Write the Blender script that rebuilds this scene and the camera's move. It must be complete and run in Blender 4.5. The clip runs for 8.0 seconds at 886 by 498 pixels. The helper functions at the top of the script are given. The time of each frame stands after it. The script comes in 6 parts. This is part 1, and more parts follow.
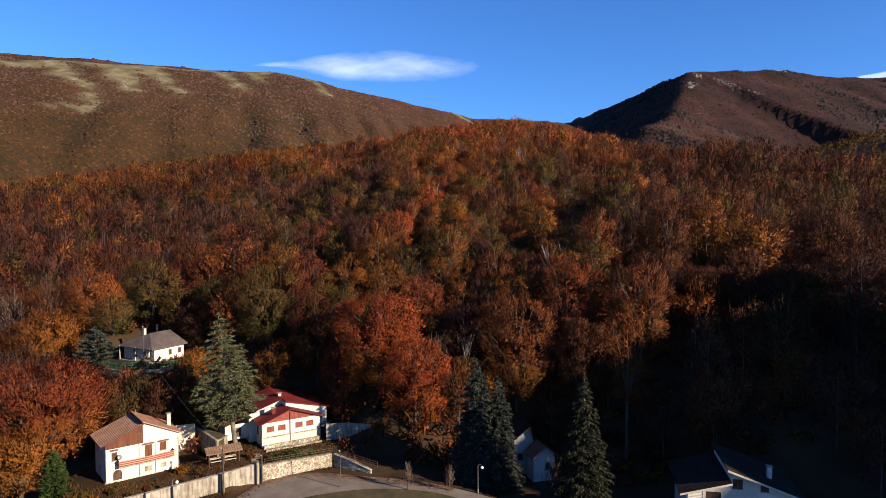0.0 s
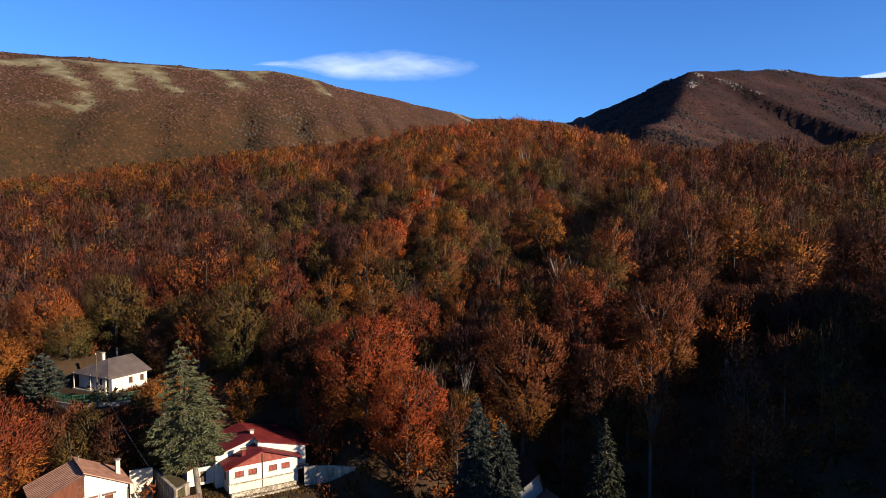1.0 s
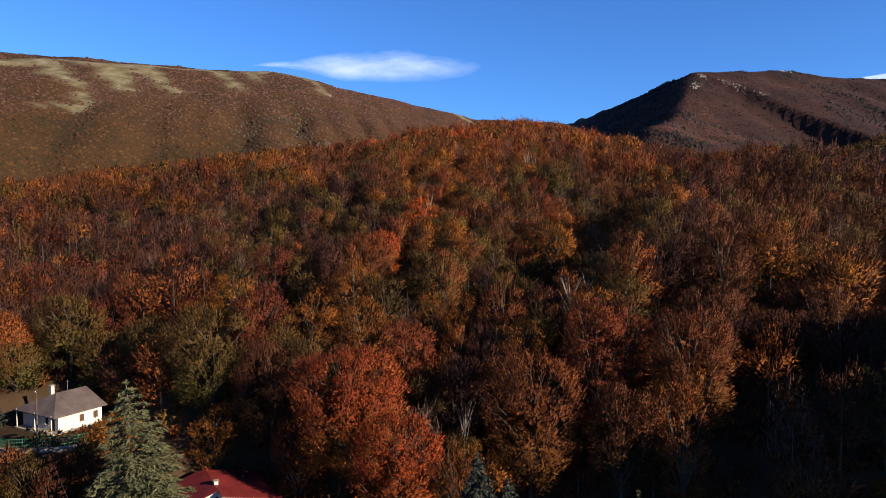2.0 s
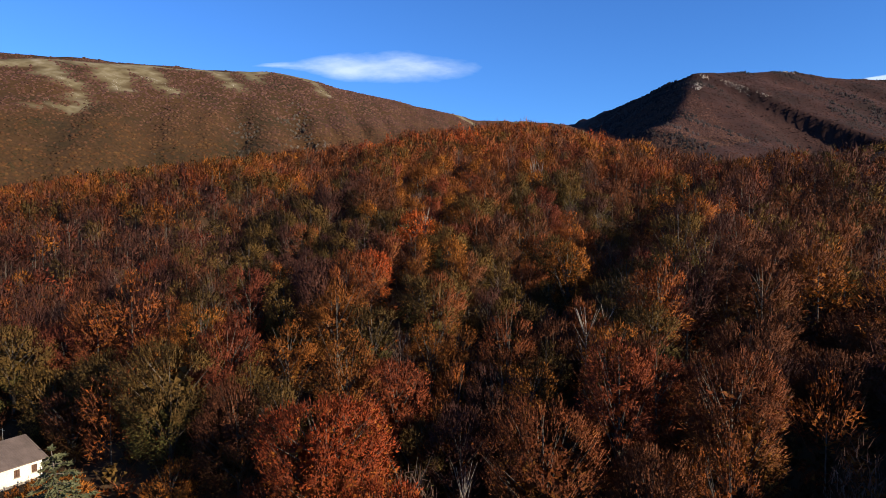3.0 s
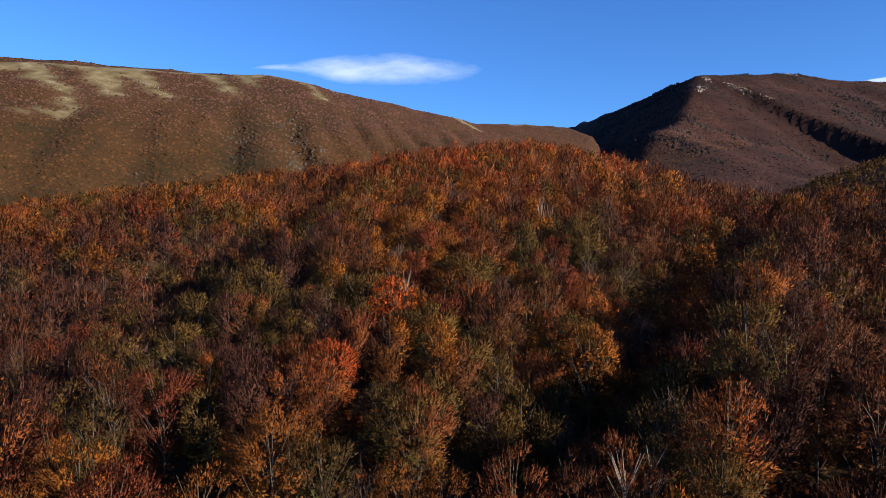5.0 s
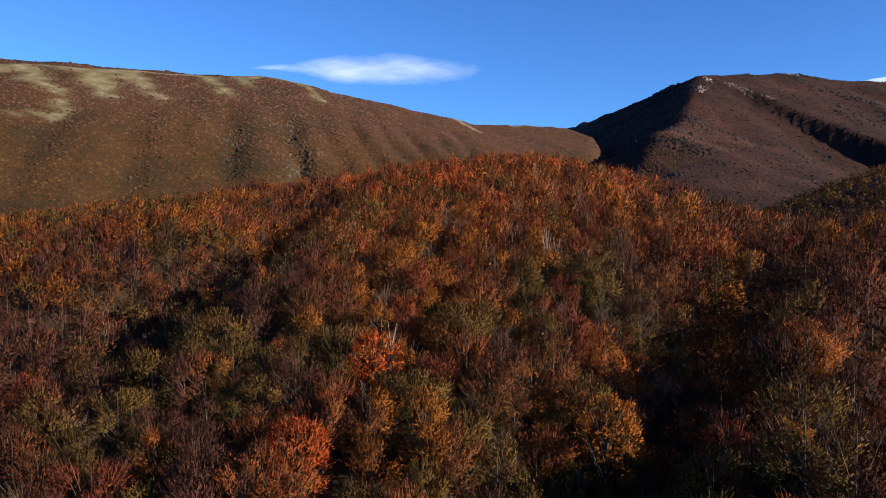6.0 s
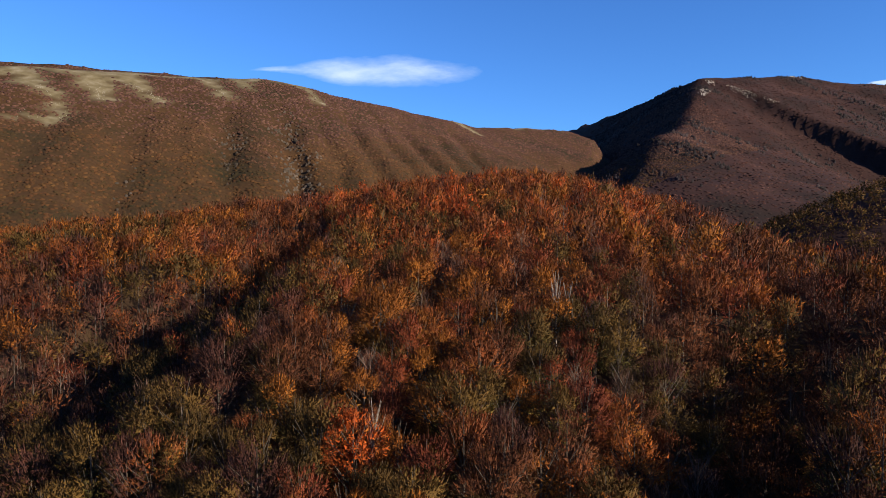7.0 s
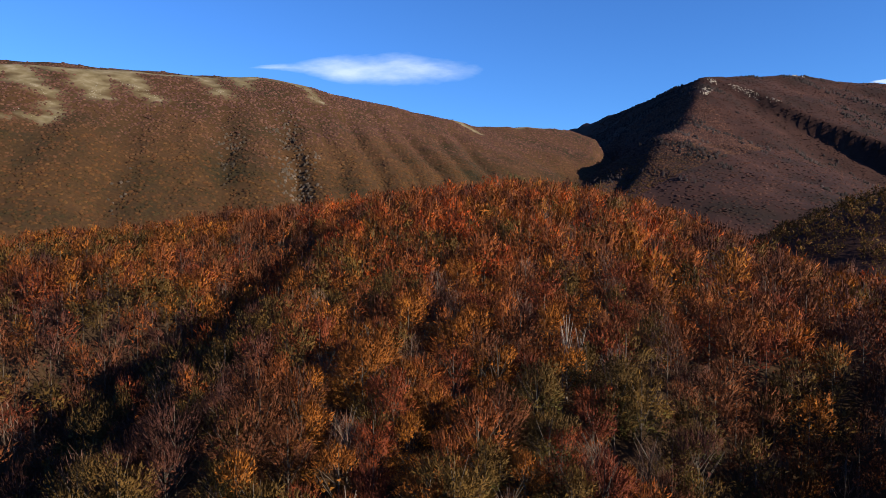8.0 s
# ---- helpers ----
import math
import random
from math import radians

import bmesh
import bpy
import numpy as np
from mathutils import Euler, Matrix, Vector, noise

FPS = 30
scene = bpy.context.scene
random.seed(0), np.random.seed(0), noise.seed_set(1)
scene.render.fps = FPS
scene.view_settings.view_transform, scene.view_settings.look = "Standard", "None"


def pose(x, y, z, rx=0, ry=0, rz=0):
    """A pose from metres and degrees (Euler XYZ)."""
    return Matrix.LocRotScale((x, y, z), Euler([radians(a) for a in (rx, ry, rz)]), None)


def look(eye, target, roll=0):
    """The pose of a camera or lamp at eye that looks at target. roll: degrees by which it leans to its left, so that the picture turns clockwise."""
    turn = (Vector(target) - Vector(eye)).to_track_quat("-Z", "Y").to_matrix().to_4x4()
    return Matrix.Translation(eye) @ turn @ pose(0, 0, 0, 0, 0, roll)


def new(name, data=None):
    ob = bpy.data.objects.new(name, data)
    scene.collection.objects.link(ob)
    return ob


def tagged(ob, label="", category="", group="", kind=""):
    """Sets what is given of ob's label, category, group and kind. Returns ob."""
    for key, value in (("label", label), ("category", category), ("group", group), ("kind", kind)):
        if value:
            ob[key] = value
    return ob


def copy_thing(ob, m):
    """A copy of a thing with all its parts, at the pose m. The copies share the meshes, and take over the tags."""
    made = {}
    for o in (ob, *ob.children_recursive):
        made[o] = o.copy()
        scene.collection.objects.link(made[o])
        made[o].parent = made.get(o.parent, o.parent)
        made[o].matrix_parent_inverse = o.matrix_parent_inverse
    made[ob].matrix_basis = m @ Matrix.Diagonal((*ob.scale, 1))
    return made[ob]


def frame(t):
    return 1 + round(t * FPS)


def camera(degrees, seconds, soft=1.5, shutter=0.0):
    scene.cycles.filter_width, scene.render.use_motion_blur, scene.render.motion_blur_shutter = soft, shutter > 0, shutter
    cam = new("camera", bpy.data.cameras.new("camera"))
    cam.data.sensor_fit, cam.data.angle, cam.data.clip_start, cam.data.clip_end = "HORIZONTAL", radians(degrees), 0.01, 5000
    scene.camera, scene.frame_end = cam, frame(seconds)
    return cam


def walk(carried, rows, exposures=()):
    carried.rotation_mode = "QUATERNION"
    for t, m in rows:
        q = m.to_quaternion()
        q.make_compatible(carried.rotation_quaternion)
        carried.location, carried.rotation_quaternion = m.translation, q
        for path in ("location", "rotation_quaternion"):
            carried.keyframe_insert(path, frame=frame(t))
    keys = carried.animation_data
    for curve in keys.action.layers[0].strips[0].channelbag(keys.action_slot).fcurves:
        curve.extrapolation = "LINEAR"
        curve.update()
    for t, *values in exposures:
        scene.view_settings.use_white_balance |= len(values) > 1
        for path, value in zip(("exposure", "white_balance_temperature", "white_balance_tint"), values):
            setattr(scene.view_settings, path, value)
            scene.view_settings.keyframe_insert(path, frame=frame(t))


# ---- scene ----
cam = camera(68.0, 8.0, soft=0.62)
# seconds, eye, target, lean
PATH = [
    (0.0, (0.322, -0.188, 42.455), (0.318, 1.81, 42.367), -0.25),
    (0.5, (0.63, 7.845, 43.532), (0.626, 9.843, 43.446), -0.2),
    (1.0, (1.033, 15.834, 44.604), (1.029, 17.833, 44.515), -0.2),
    (1.5, (1.449, 23.672, 45.66), (1.443, 25.67, 45.573), -0.18),
    (3.0, (2.41, 47.205, 50.094), (2.4, 49.203, 50.01), -0.1),
    (3.5, (2.76, 54.839, 52.3), (2.75, 56.837, 52.219), -0.05),
    (4.0, (3.422, 62.503, 55.294), (3.411, 64.502, 55.213), -0.1),
    (4.5, (4.144, 70.063, 58.106), (4.133, 72.062, 58.026), -0.1),
    (6.0, (5.94, 93.161, 67.45), (5.93, 95.16, 67.369), -0.2),
    (6.5, (6.42, 100.7, 70.754), (6.408, 102.699, 70.676), -0.15),
    (7.0, (6.804, 108.1, 74.178), (6.792, 110.099, 74.101), -0.1),
    (7.5, (7.2, 115.471, 77.287), (7.188, 117.469, 77.212), -0.05),
    (8.0, (7.75, 122.83, 79.369), (7.737, 124.829, 79.286), 0.0),
]
walk(cam, [(t, look(eye, target, lean)) for t, eye, target, lean in PATH])

# ---- light ----
SUN_AZ, SUN_EL = Vector((0.86, -0.51)).normalized(), 20.0
world = bpy.data.worlds.new("sky")
scene.world = world
world.use_nodes = True
wn = world.node_tree
sky = wn.nodes.new("ShaderNodeTexSky")
sky.sky_type, sky.sun_disc = "NISHITA", False
sky.sun_elevation = radians(SUN_EL)
sky.sun_rotation = math.atan2(SUN_AZ.x, SUN_AZ.y)
sky.altitude, sky.air_density, sky.dust_density, sky.ozone_density = 1000, 1.0, 0.3, 3.0
tint = wn.nodes.new("ShaderNodeMix")
tint.data_type, tint.blend_type = "RGBA", "MULTIPLY"
tint.inputs[0].default_value, tint.inputs[7].default_value = 1.0, (0.46, 0.87, 1.46, 1)
wn.links.new(sky.outputs[0], tint.inputs[6])
wn.links.new(tint.outputs[2], wn.nodes["Background"].inputs[0])
wn.nodes["Background"].inputs[1].default_value = 0.052
sun = new("sun", bpy.data.lights.new("sun", "SUN"))
sun.data.energy, sun.data.angle, sun.data.color = 5.0, radians(0.5), (1.0, 0.83, 0.62)
el = radians(SUN_EL)
sun.matrix_world = look((SUN_AZ.x * 200, SUN_AZ.y * 200, 200 * math.tan(el)), (0, 0, 0))
scene.view_settings.exposure = 1.4


# ---- materials ----
def material(name, rough=0.8, metal=0.0, spec=0.3):
    m = bpy.data.materials.new(name)
    m.use_nodes = True
    b = m.node_tree.nodes["Principled BSDF"]
    b.inputs["Roughness"].default_value = rough
    b.inputs["Metallic"].default_value = metal
    b.inputs["Specular IOR Level"].default_value = spec
    return m, m.node_tree, b


def node(tree, kind, **values):
    n = tree.nodes.new(kind)
    for key, value in values.items():
        n.inputs[key].default_value = value
    return n


def ramp(tree, source, stops):
    r = tree.nodes.new("ShaderNodeValToRGB")
    while len(r.color_ramp.elements) < len(stops):
        r.color_ramp.elements.new(0.5)
    for e, (p, c) in zip(r.color_ramp.elements, stops):
        e.position, e.color = p, (*c, 1)
    tree.links.new(source, r.inputs[0])
    return r.outputs[0]


def blend(tree, a, b, factor, how="MIX"):
    n = tree.nodes.new("ShaderNodeMix")
    n.data_type, n.blend_type = "RGBA", how
    for value, socket in ((factor, n.inputs[0]), (a, n.inputs[6]), (b, n.inputs[7])):
        if isinstance(value, (int, float)):
            socket.default_value = value
        elif isinstance(value, tuple):
            socket.default_value = (*value, 1)
        else:
            tree.links.new(value, socket)
    return n.outputs[2]


def grain(tree, scale, detail=4.0, stretch=None):
    """Noise at a size in metres, on world positions."""
    geo = tree.nodes.new("ShaderNodeNewGeometry")
    n = node(tree, "ShaderNodeTexNoise", Scale=1.0 / scale, Detail=detail, Roughness=0.6)
    if stretch:
        mp = tree.nodes.new("ShaderNodeMapping")
        mp.inputs["Scale"].default_value = stretch
        tree.links.new(geo.outputs["Position"], mp.inputs[0])
        tree.links.new(mp.outputs[0], n.inputs["Vector"])
    else:
        tree.links.new(geo.outputs["Position"], n.inputs["Vector"])
    return n.outputs[0]


def relief(tree, b, source, strength, distance):
    n = node(tree, "ShaderNodeBump", Strength=strength, Distance=distance)
    tree.links.new(source, n.inputs["Height"])
    tree.links.new(n.outputs[0], b.inputs["Normal"])


def plain(name, dark, light, size, rough=0.8, metal=0.0, bump=0.02, fine=None, spec=0.3, stretch=None):
    """A surface between two colours, stained at one size and grained at a tenth of it."""
    m, t, b = material(name, rough, metal, spec)
    big, small = grain(t, size, 5.0, stretch), grain(t, fine or size / 9, 3.0, stretch)
    c = ramp(t, big, [(0.32, dark), (0.68, light)])
    c = blend(t, c, ramp(t, small, [(0.3, (0.55, 0.53, 0.5)), (0.7, (1.0, 1.0, 1.0))]), 0.45, "MULTIPLY")
    t.links.new(c, b.inputs["Base Color"])
    relief(t, b, small, 0.6, bump)
    return m


def foliage(name, stops, object_wise, thin=0.25, low=None, patch=None):
    """Leaves: each tree its own hue, each spray a little off it; low: the leaves that hang on longest, near the ground."""
    m, t, b = material(name, 0.8, 0.0, 0.12)
    geo = t.nodes.new("ShaderNodeNewGeometry")
    if object_wise:
        src = t.nodes.new("ShaderNodeObjectInfo").outputs["Random"]
    else:
        src = ramp(t, grain(t, 6.0, 1.0), [(0.36, (0, 0, 0)), (0.64, (1, 1, 1))])
    add = t.nodes.new("ShaderNodeMath")
    add.operation = "MULTIPLY_ADD"
    t.links.new(geo.outputs["Random Per Island"], add.inputs[0])
    add.inputs[1].default_value = 0.34
    half = t.nodes.new("ShaderNodeMath")
    half.operation = "MULTIPLY_ADD"
    t.links.new(src, half.inputs[0])
    half.inputs[1].default_value, half.inputs[2].default_value = 0.75, -0.08
    t.links.new(half.outputs[0], add.inputs[2])
    c = ramp(t, add.outputs[0], stops)
    if patch:
        spot = ramp(t, grain(t, 2.6, 3.0), [(0.56, (0, 0, 0)), (0.66, (0.8, 0.8, 0.8))])
        c = blend(t, c, patch, spot)
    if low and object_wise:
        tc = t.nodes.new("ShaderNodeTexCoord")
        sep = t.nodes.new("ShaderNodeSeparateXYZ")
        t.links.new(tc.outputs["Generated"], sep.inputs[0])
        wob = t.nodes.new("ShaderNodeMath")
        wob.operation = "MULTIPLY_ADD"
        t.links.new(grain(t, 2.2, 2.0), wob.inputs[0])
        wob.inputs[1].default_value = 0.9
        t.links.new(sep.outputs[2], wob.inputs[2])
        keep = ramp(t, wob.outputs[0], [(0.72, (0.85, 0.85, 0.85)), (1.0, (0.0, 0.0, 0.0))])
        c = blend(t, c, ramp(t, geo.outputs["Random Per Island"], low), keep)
    c = blend(t, c, ramp(t, grain(t, 0.5, 2.0), [(0.3, (0.6, 0.6, 0.6)), (0.7, (1, 1, 1))]), 0.7, "MULTIPLY")
    t.links.new(c, b.inputs["Base Color"])
    relief(t, b, grain(t, 0.45, 3.0), 0.6, 0.25)
    trans = t.nodes.new("ShaderNodeBsdfTranslucent")
    t.links.new(c, trans.inputs[0])
    mix = t.nodes.new("ShaderNodeMixShader")
    mix.inputs[0].default_value = thin
    t.links.new(b.outputs[0], mix.inputs[1])
    t.links.new(trans.outputs[0], mix.inputs[2])
    t.links.new(mix.outputs[0], t.nodes["Material Output"].inputs[0])
    return m


LEAF = {
    "blaze": [(0.05, (0.095, 0.020, 0.008)), (0.45, (0.175, 0.034, 0.009)), (0.8, (0.235, 0.060, 0.011)), (1.0, (0.290, 0.100, 0.014))],
    "flame": [(0.05, (0.140, 0.025, 0.007)), (0.5, (0.240, 0.046, 0.009)), (1.0, (0.330, 0.080, 0.013))],
    "rust": [(0.05, (0.068, 0.021, 0.008)), (0.4, (0.124, 0.037, 0.010)), (0.75, (0.176, 0.055, 0.011)), (1.0, (0.224, 0.080, 0.014))],
    "red": [(0.05, (0.060, 0.016, 0.010)), (0.5, (0.104, 0.027, 0.012)), (1.0, (0.160, 0.042, 0.014))],
    "gold": [(0.05, (0.090, 0.033, 0.008)), (0.5, (0.160, 0.060, 0.010)), (1.0, (0.240, 0.102, 0.016))],
    "olive": [(0.05, (0.032, 0.024, 0.008)), (0.5, (0.062, 0.042, 0.012)), (1.0, (0.100, 0.066, 0.017))],
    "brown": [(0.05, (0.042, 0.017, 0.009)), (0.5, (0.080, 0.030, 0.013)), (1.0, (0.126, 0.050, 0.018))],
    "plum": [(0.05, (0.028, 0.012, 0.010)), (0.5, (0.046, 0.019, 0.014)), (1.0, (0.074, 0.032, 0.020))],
    "bare": [(0.05, (0.060, 0.038, 0.030)), (0.5, (0.104, 0.070, 0.056)), (1.0, (0.160, 0.120, 0.096))],
}
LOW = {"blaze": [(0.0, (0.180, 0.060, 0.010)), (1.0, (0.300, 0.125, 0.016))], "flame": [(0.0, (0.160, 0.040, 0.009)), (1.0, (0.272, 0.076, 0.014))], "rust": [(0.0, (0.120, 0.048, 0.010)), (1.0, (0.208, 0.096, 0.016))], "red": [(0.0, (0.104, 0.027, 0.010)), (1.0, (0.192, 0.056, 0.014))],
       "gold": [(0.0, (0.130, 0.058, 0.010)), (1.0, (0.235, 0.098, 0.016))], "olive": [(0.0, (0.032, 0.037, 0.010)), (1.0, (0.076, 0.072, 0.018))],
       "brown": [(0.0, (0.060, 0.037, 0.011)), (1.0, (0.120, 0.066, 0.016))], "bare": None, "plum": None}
LEAF = {k: [(p, (1.18 * r, 1.02 * g, 0.96 * b)) for p, (r, g, b) in v] for k, v in LEAF.items()}
PATCH = {"blaze": (0.270, 0.095, 0.013), "flame": (0.250, 0.090, 0.014), "rust": (0.205, 0.085, 0.014), "red": (0.170, 0.050, 0.012), "gold": (0.190, 0.070, 0.011), "olive": (0.110, 0.060, 0.014), "brown": (0.130, 0.040, 0.012), "bare": None, "plum": (0.085, 0.030, 0.014)}
TWIG = {"blaze": (0.120, 0.030, 0.013), "plum": (0.050, 0.021, 0.016), "flame": (0.152, 0.038, 0.014), "rust": (0.124, 0.042, 0.018), "red": (0.098, 0.026, 0.013), "gold": (0.118, 0.044, 0.012), "olive": (0.066, 0.038, 0.013), "brown": (0.078, 0.029, 0.014), "bare": (0.104, 0.072, 0.056)}
twig_m = {k: foliage("twigs_" + k, [(0.0, tuple(0.65 * v for v in c)), (0.5, tuple(1.15 * v for v in c)), (1.0, tuple(1.65 * v for v in c))], False, 0.0) for k, c in TWIG.items()}
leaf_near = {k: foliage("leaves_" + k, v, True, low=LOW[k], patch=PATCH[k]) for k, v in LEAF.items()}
leaf_wood = {k: foliage("wood_leaves_" + k, v, False, patch=PATCH[k]) for k, v in LEAF.items()}
needle = foliage("spruce_needles", [(0.0, (0.012, 0.016, 0.014)), (0.6, (0.028, 0.033, 0.026)), (1.0, (0.050, 0.056, 0.044))], True, 0.08)
needle_blue = foliage("cedar_needles", [(0.0, (0.026, 0.032, 0.016)), (0.6, (0.080, 0.084, 0.040)), (1.0, (0.150, 0.146, 0.072))], True, 0.08)
needle_mid = foliage("green_spruce_needles", [(0.0, (0.010, 0.012, 0.006)), (0.6, (0.025, 0.027, 0.013)), (1.0, (0.046, 0.046, 0.022))], True, 0.08)
shrub_leaf = foliage("shrub_leaves", [(0.0, (0.020, 0.036, 0.008)), (0.6, (0.052, 0.080, 0.018)), (1.0, (0.096, 0.120, 0.028))], True)
bark = plain("bark", (0.056, 0.044, 0.036), (0.160, 0.136, 0.112), 0.8, 0.9, bump=0.03)
pale_bark = plain("pale_bark", (0.110, 0.090, 0.075), (0.260, 0.225, 0.190), 0.8, 0.9, bump=0.03)
grey_bark = plain("grey_bark", (0.030, 0.024, 0.019), (0.082, 0.066, 0.052), 0.6, 0.9, bump=0.02)
plaster = plain("white_plaster", (0.440, 0.400, 0.340), (0.580, 0.550, 0.490), 2.5, 0.85, bump=0.006, fine=0.15)
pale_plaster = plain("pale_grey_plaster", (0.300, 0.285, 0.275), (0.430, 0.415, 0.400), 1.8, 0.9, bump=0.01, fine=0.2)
shelter_boards = plain("tan_boards", (0.115, 0.066, 0.040), (0.205, 0.128, 0.082), 0.8, 0.8, bump=0.01)
black_roof = plain("dark_brown_roof", (0.012, 0.009, 0.008), (0.030, 0.022, 0.018), 2.0, 0.9, bump=0.02, spec=0.1)
cream = plain("cream_plaster", (0.440, 0.376, 0.288), (0.576, 0.512, 0.416), 1.6, 0.85, bump=0.01)


def rubble(name, dark, light, size):
    """Rubble masonry: irregular stones of about that size, with dark sunken joints and stains."""
    m, t, b = material(name, 0.9, 0, 0.2)
    geo = t.nodes.new("ShaderNodeNewGeometry")
    cells = node(t, "ShaderNodeTexVoronoi", Scale=1.0 / size, Randomness=1.0)
    edge = node(t, "ShaderNodeTexVoronoi", Scale=1.0 / size, Randomness=1.0)
    edge.feature = "DISTANCE_TO_EDGE"
    for n in (cells, edge):
        t.links.new(geo.outputs["Position"], n.inputs["Vector"])
    one = t.nodes.new("ShaderNodeSeparateColor")
    t.links.new(cells.outputs["Color"], one.inputs[0])
    c = ramp(t, one.outputs[0], [(0.0, dark), (1.0, light)])
    c = blend(t, c, ramp(t, edge.outputs["Distance"], [(0.02, (0.35, 0.32, 0.28)), (0.09, (1, 1, 1))]), 0.9, "MULTIPLY")
    c = blend(t, c, ramp(t, grain(t, 2.2, 5.0), [(0.35, (0.5, 0.47, 0.42)), (0.62, (1, 1, 1))]), 0.8, "MULTIPLY")
    t.links.new(c, b.inputs["Base Color"])
    relief(t, b, edge.outputs["Distance"], 0.9, 0.08)
    return m


stone = rubble("rubble_stone", (0.20, 0.165, 0.12), (0.44, 0.39, 0.315), 0.34)
concrete = plain("concrete", (0.125, 0.105, 0.083), (0.335, 0.297, 0.248), 1.3, 0.9, bump=0.01)


def streaked(name, dark, light):
    """Old concrete: blotches, and dark runs down from the top."""
    m, t, b = material(name, 0.9, 0, 0.2)
    c = ramp(t, grain(t, 1.4, 6.0), [(0.32, dark), (0.66, light)])
    c = blend(t, c, ramp(t, grain(t, 0.45, 4.0, (1, 1, 0.10)), [(0.36, (0.38, 0.34, 0.29)), (0.60, (1, 1, 1))]), 0.85, "MULTIPLY")
    t.links.new(c, b.inputs["Base Color"])
    relief(t, b, grain(t, 0.25, 4.0), 0.7, 0.03)
    return m


old_concrete = streaked("streaked_concrete", (0.17, 0.145, 0.115), (0.36, 0.32, 0.265))
asphalt = plain("pale_asphalt", (0.105, 0.084, 0.068), (0.185, 0.152, 0.126), 5.0, 0.9, bump=0.01, fine=0.4)
lawn = plain("dry_lawn", (0.028, 0.027, 0.010), (0.078, 0.056, 0.024), 2.5, 0.95, bump=0.05)
grass_green = plain("green_grass", (0.020, 0.040, 0.010), (0.056, 0.088, 0.020), 1.5, 0.95, bump=0.05)
wood = plain("brown_boards", (0.056, 0.014, 0.006), (0.138, 0.042, 0.015), 0.8, 0.7, bump=0.01, stretch=(1, 1, 0.15))
dark_wood = plain("dark_wood", (0.036, 0.019, 0.012), (0.096, 0.048, 0.028), 0.8, 0.7, bump=0.01)
red_roof = plain("red_sheet_roof", (0.066, 0.008, 0.009), (0.126, 0.017, 0.016), 3.0, 0.45, bump=0.01)
red_wood = plain("red_shutter", (0.128, 0.022, 0.016), (0.240, 0.056, 0.036), 0.6, 0.6, bump=0.005)
brown_roof = plain("brown_roof_tile", (0.080, 0.036, 0.024), (0.176, 0.088, 0.060), 1.6, 0.8, bump=0.03)
pink_roof = plain("pink_roof_tile", (0.272, 0.144, 0.096), (0.448, 0.264, 0.192), 1.6, 0.8, bump=0.03)
rust_roof = plain("dark_rust_roof_sheet", (0.052, 0.022, 0.015), (0.110, 0.048, 0.032), 1.2, 0.75, bump=0.02)
slate_roof = plain("grey_brown_roof", (0.060, 0.046, 0.042), (0.112, 0.088, 0.080), 2.0, 0.7, bump=0.02)
metal = plain("grey_metal", (0.176, 0.176, 0.176), (0.320, 0.320, 0.320), 0.5, 0.45, 0.7, bump=0.002)
green_metal = plain("green_painted_metal", (0.016, 0.072, 0.040), (0.040, 0.144, 0.080), 0.5, 0.5, 0.1, bump=0.002)
glass = plain("dark_window_glass", (0.015, 0.018, 0.02), (0.03, 0.035, 0.04), 0.8, 0.08, bump=0.0, spec=0.5)
lamp_glass = plain("white_lamp_globe", (0.75, 0.75, 0.73), (0.85, 0.85, 0.83), 0.3, 0.25, bump=0.0)
limestone = plain("pale_limestone", (0.240, 0.216, 0.184), (0.464, 0.432, 0.384), 6.0, 0.9, bump=0.3)


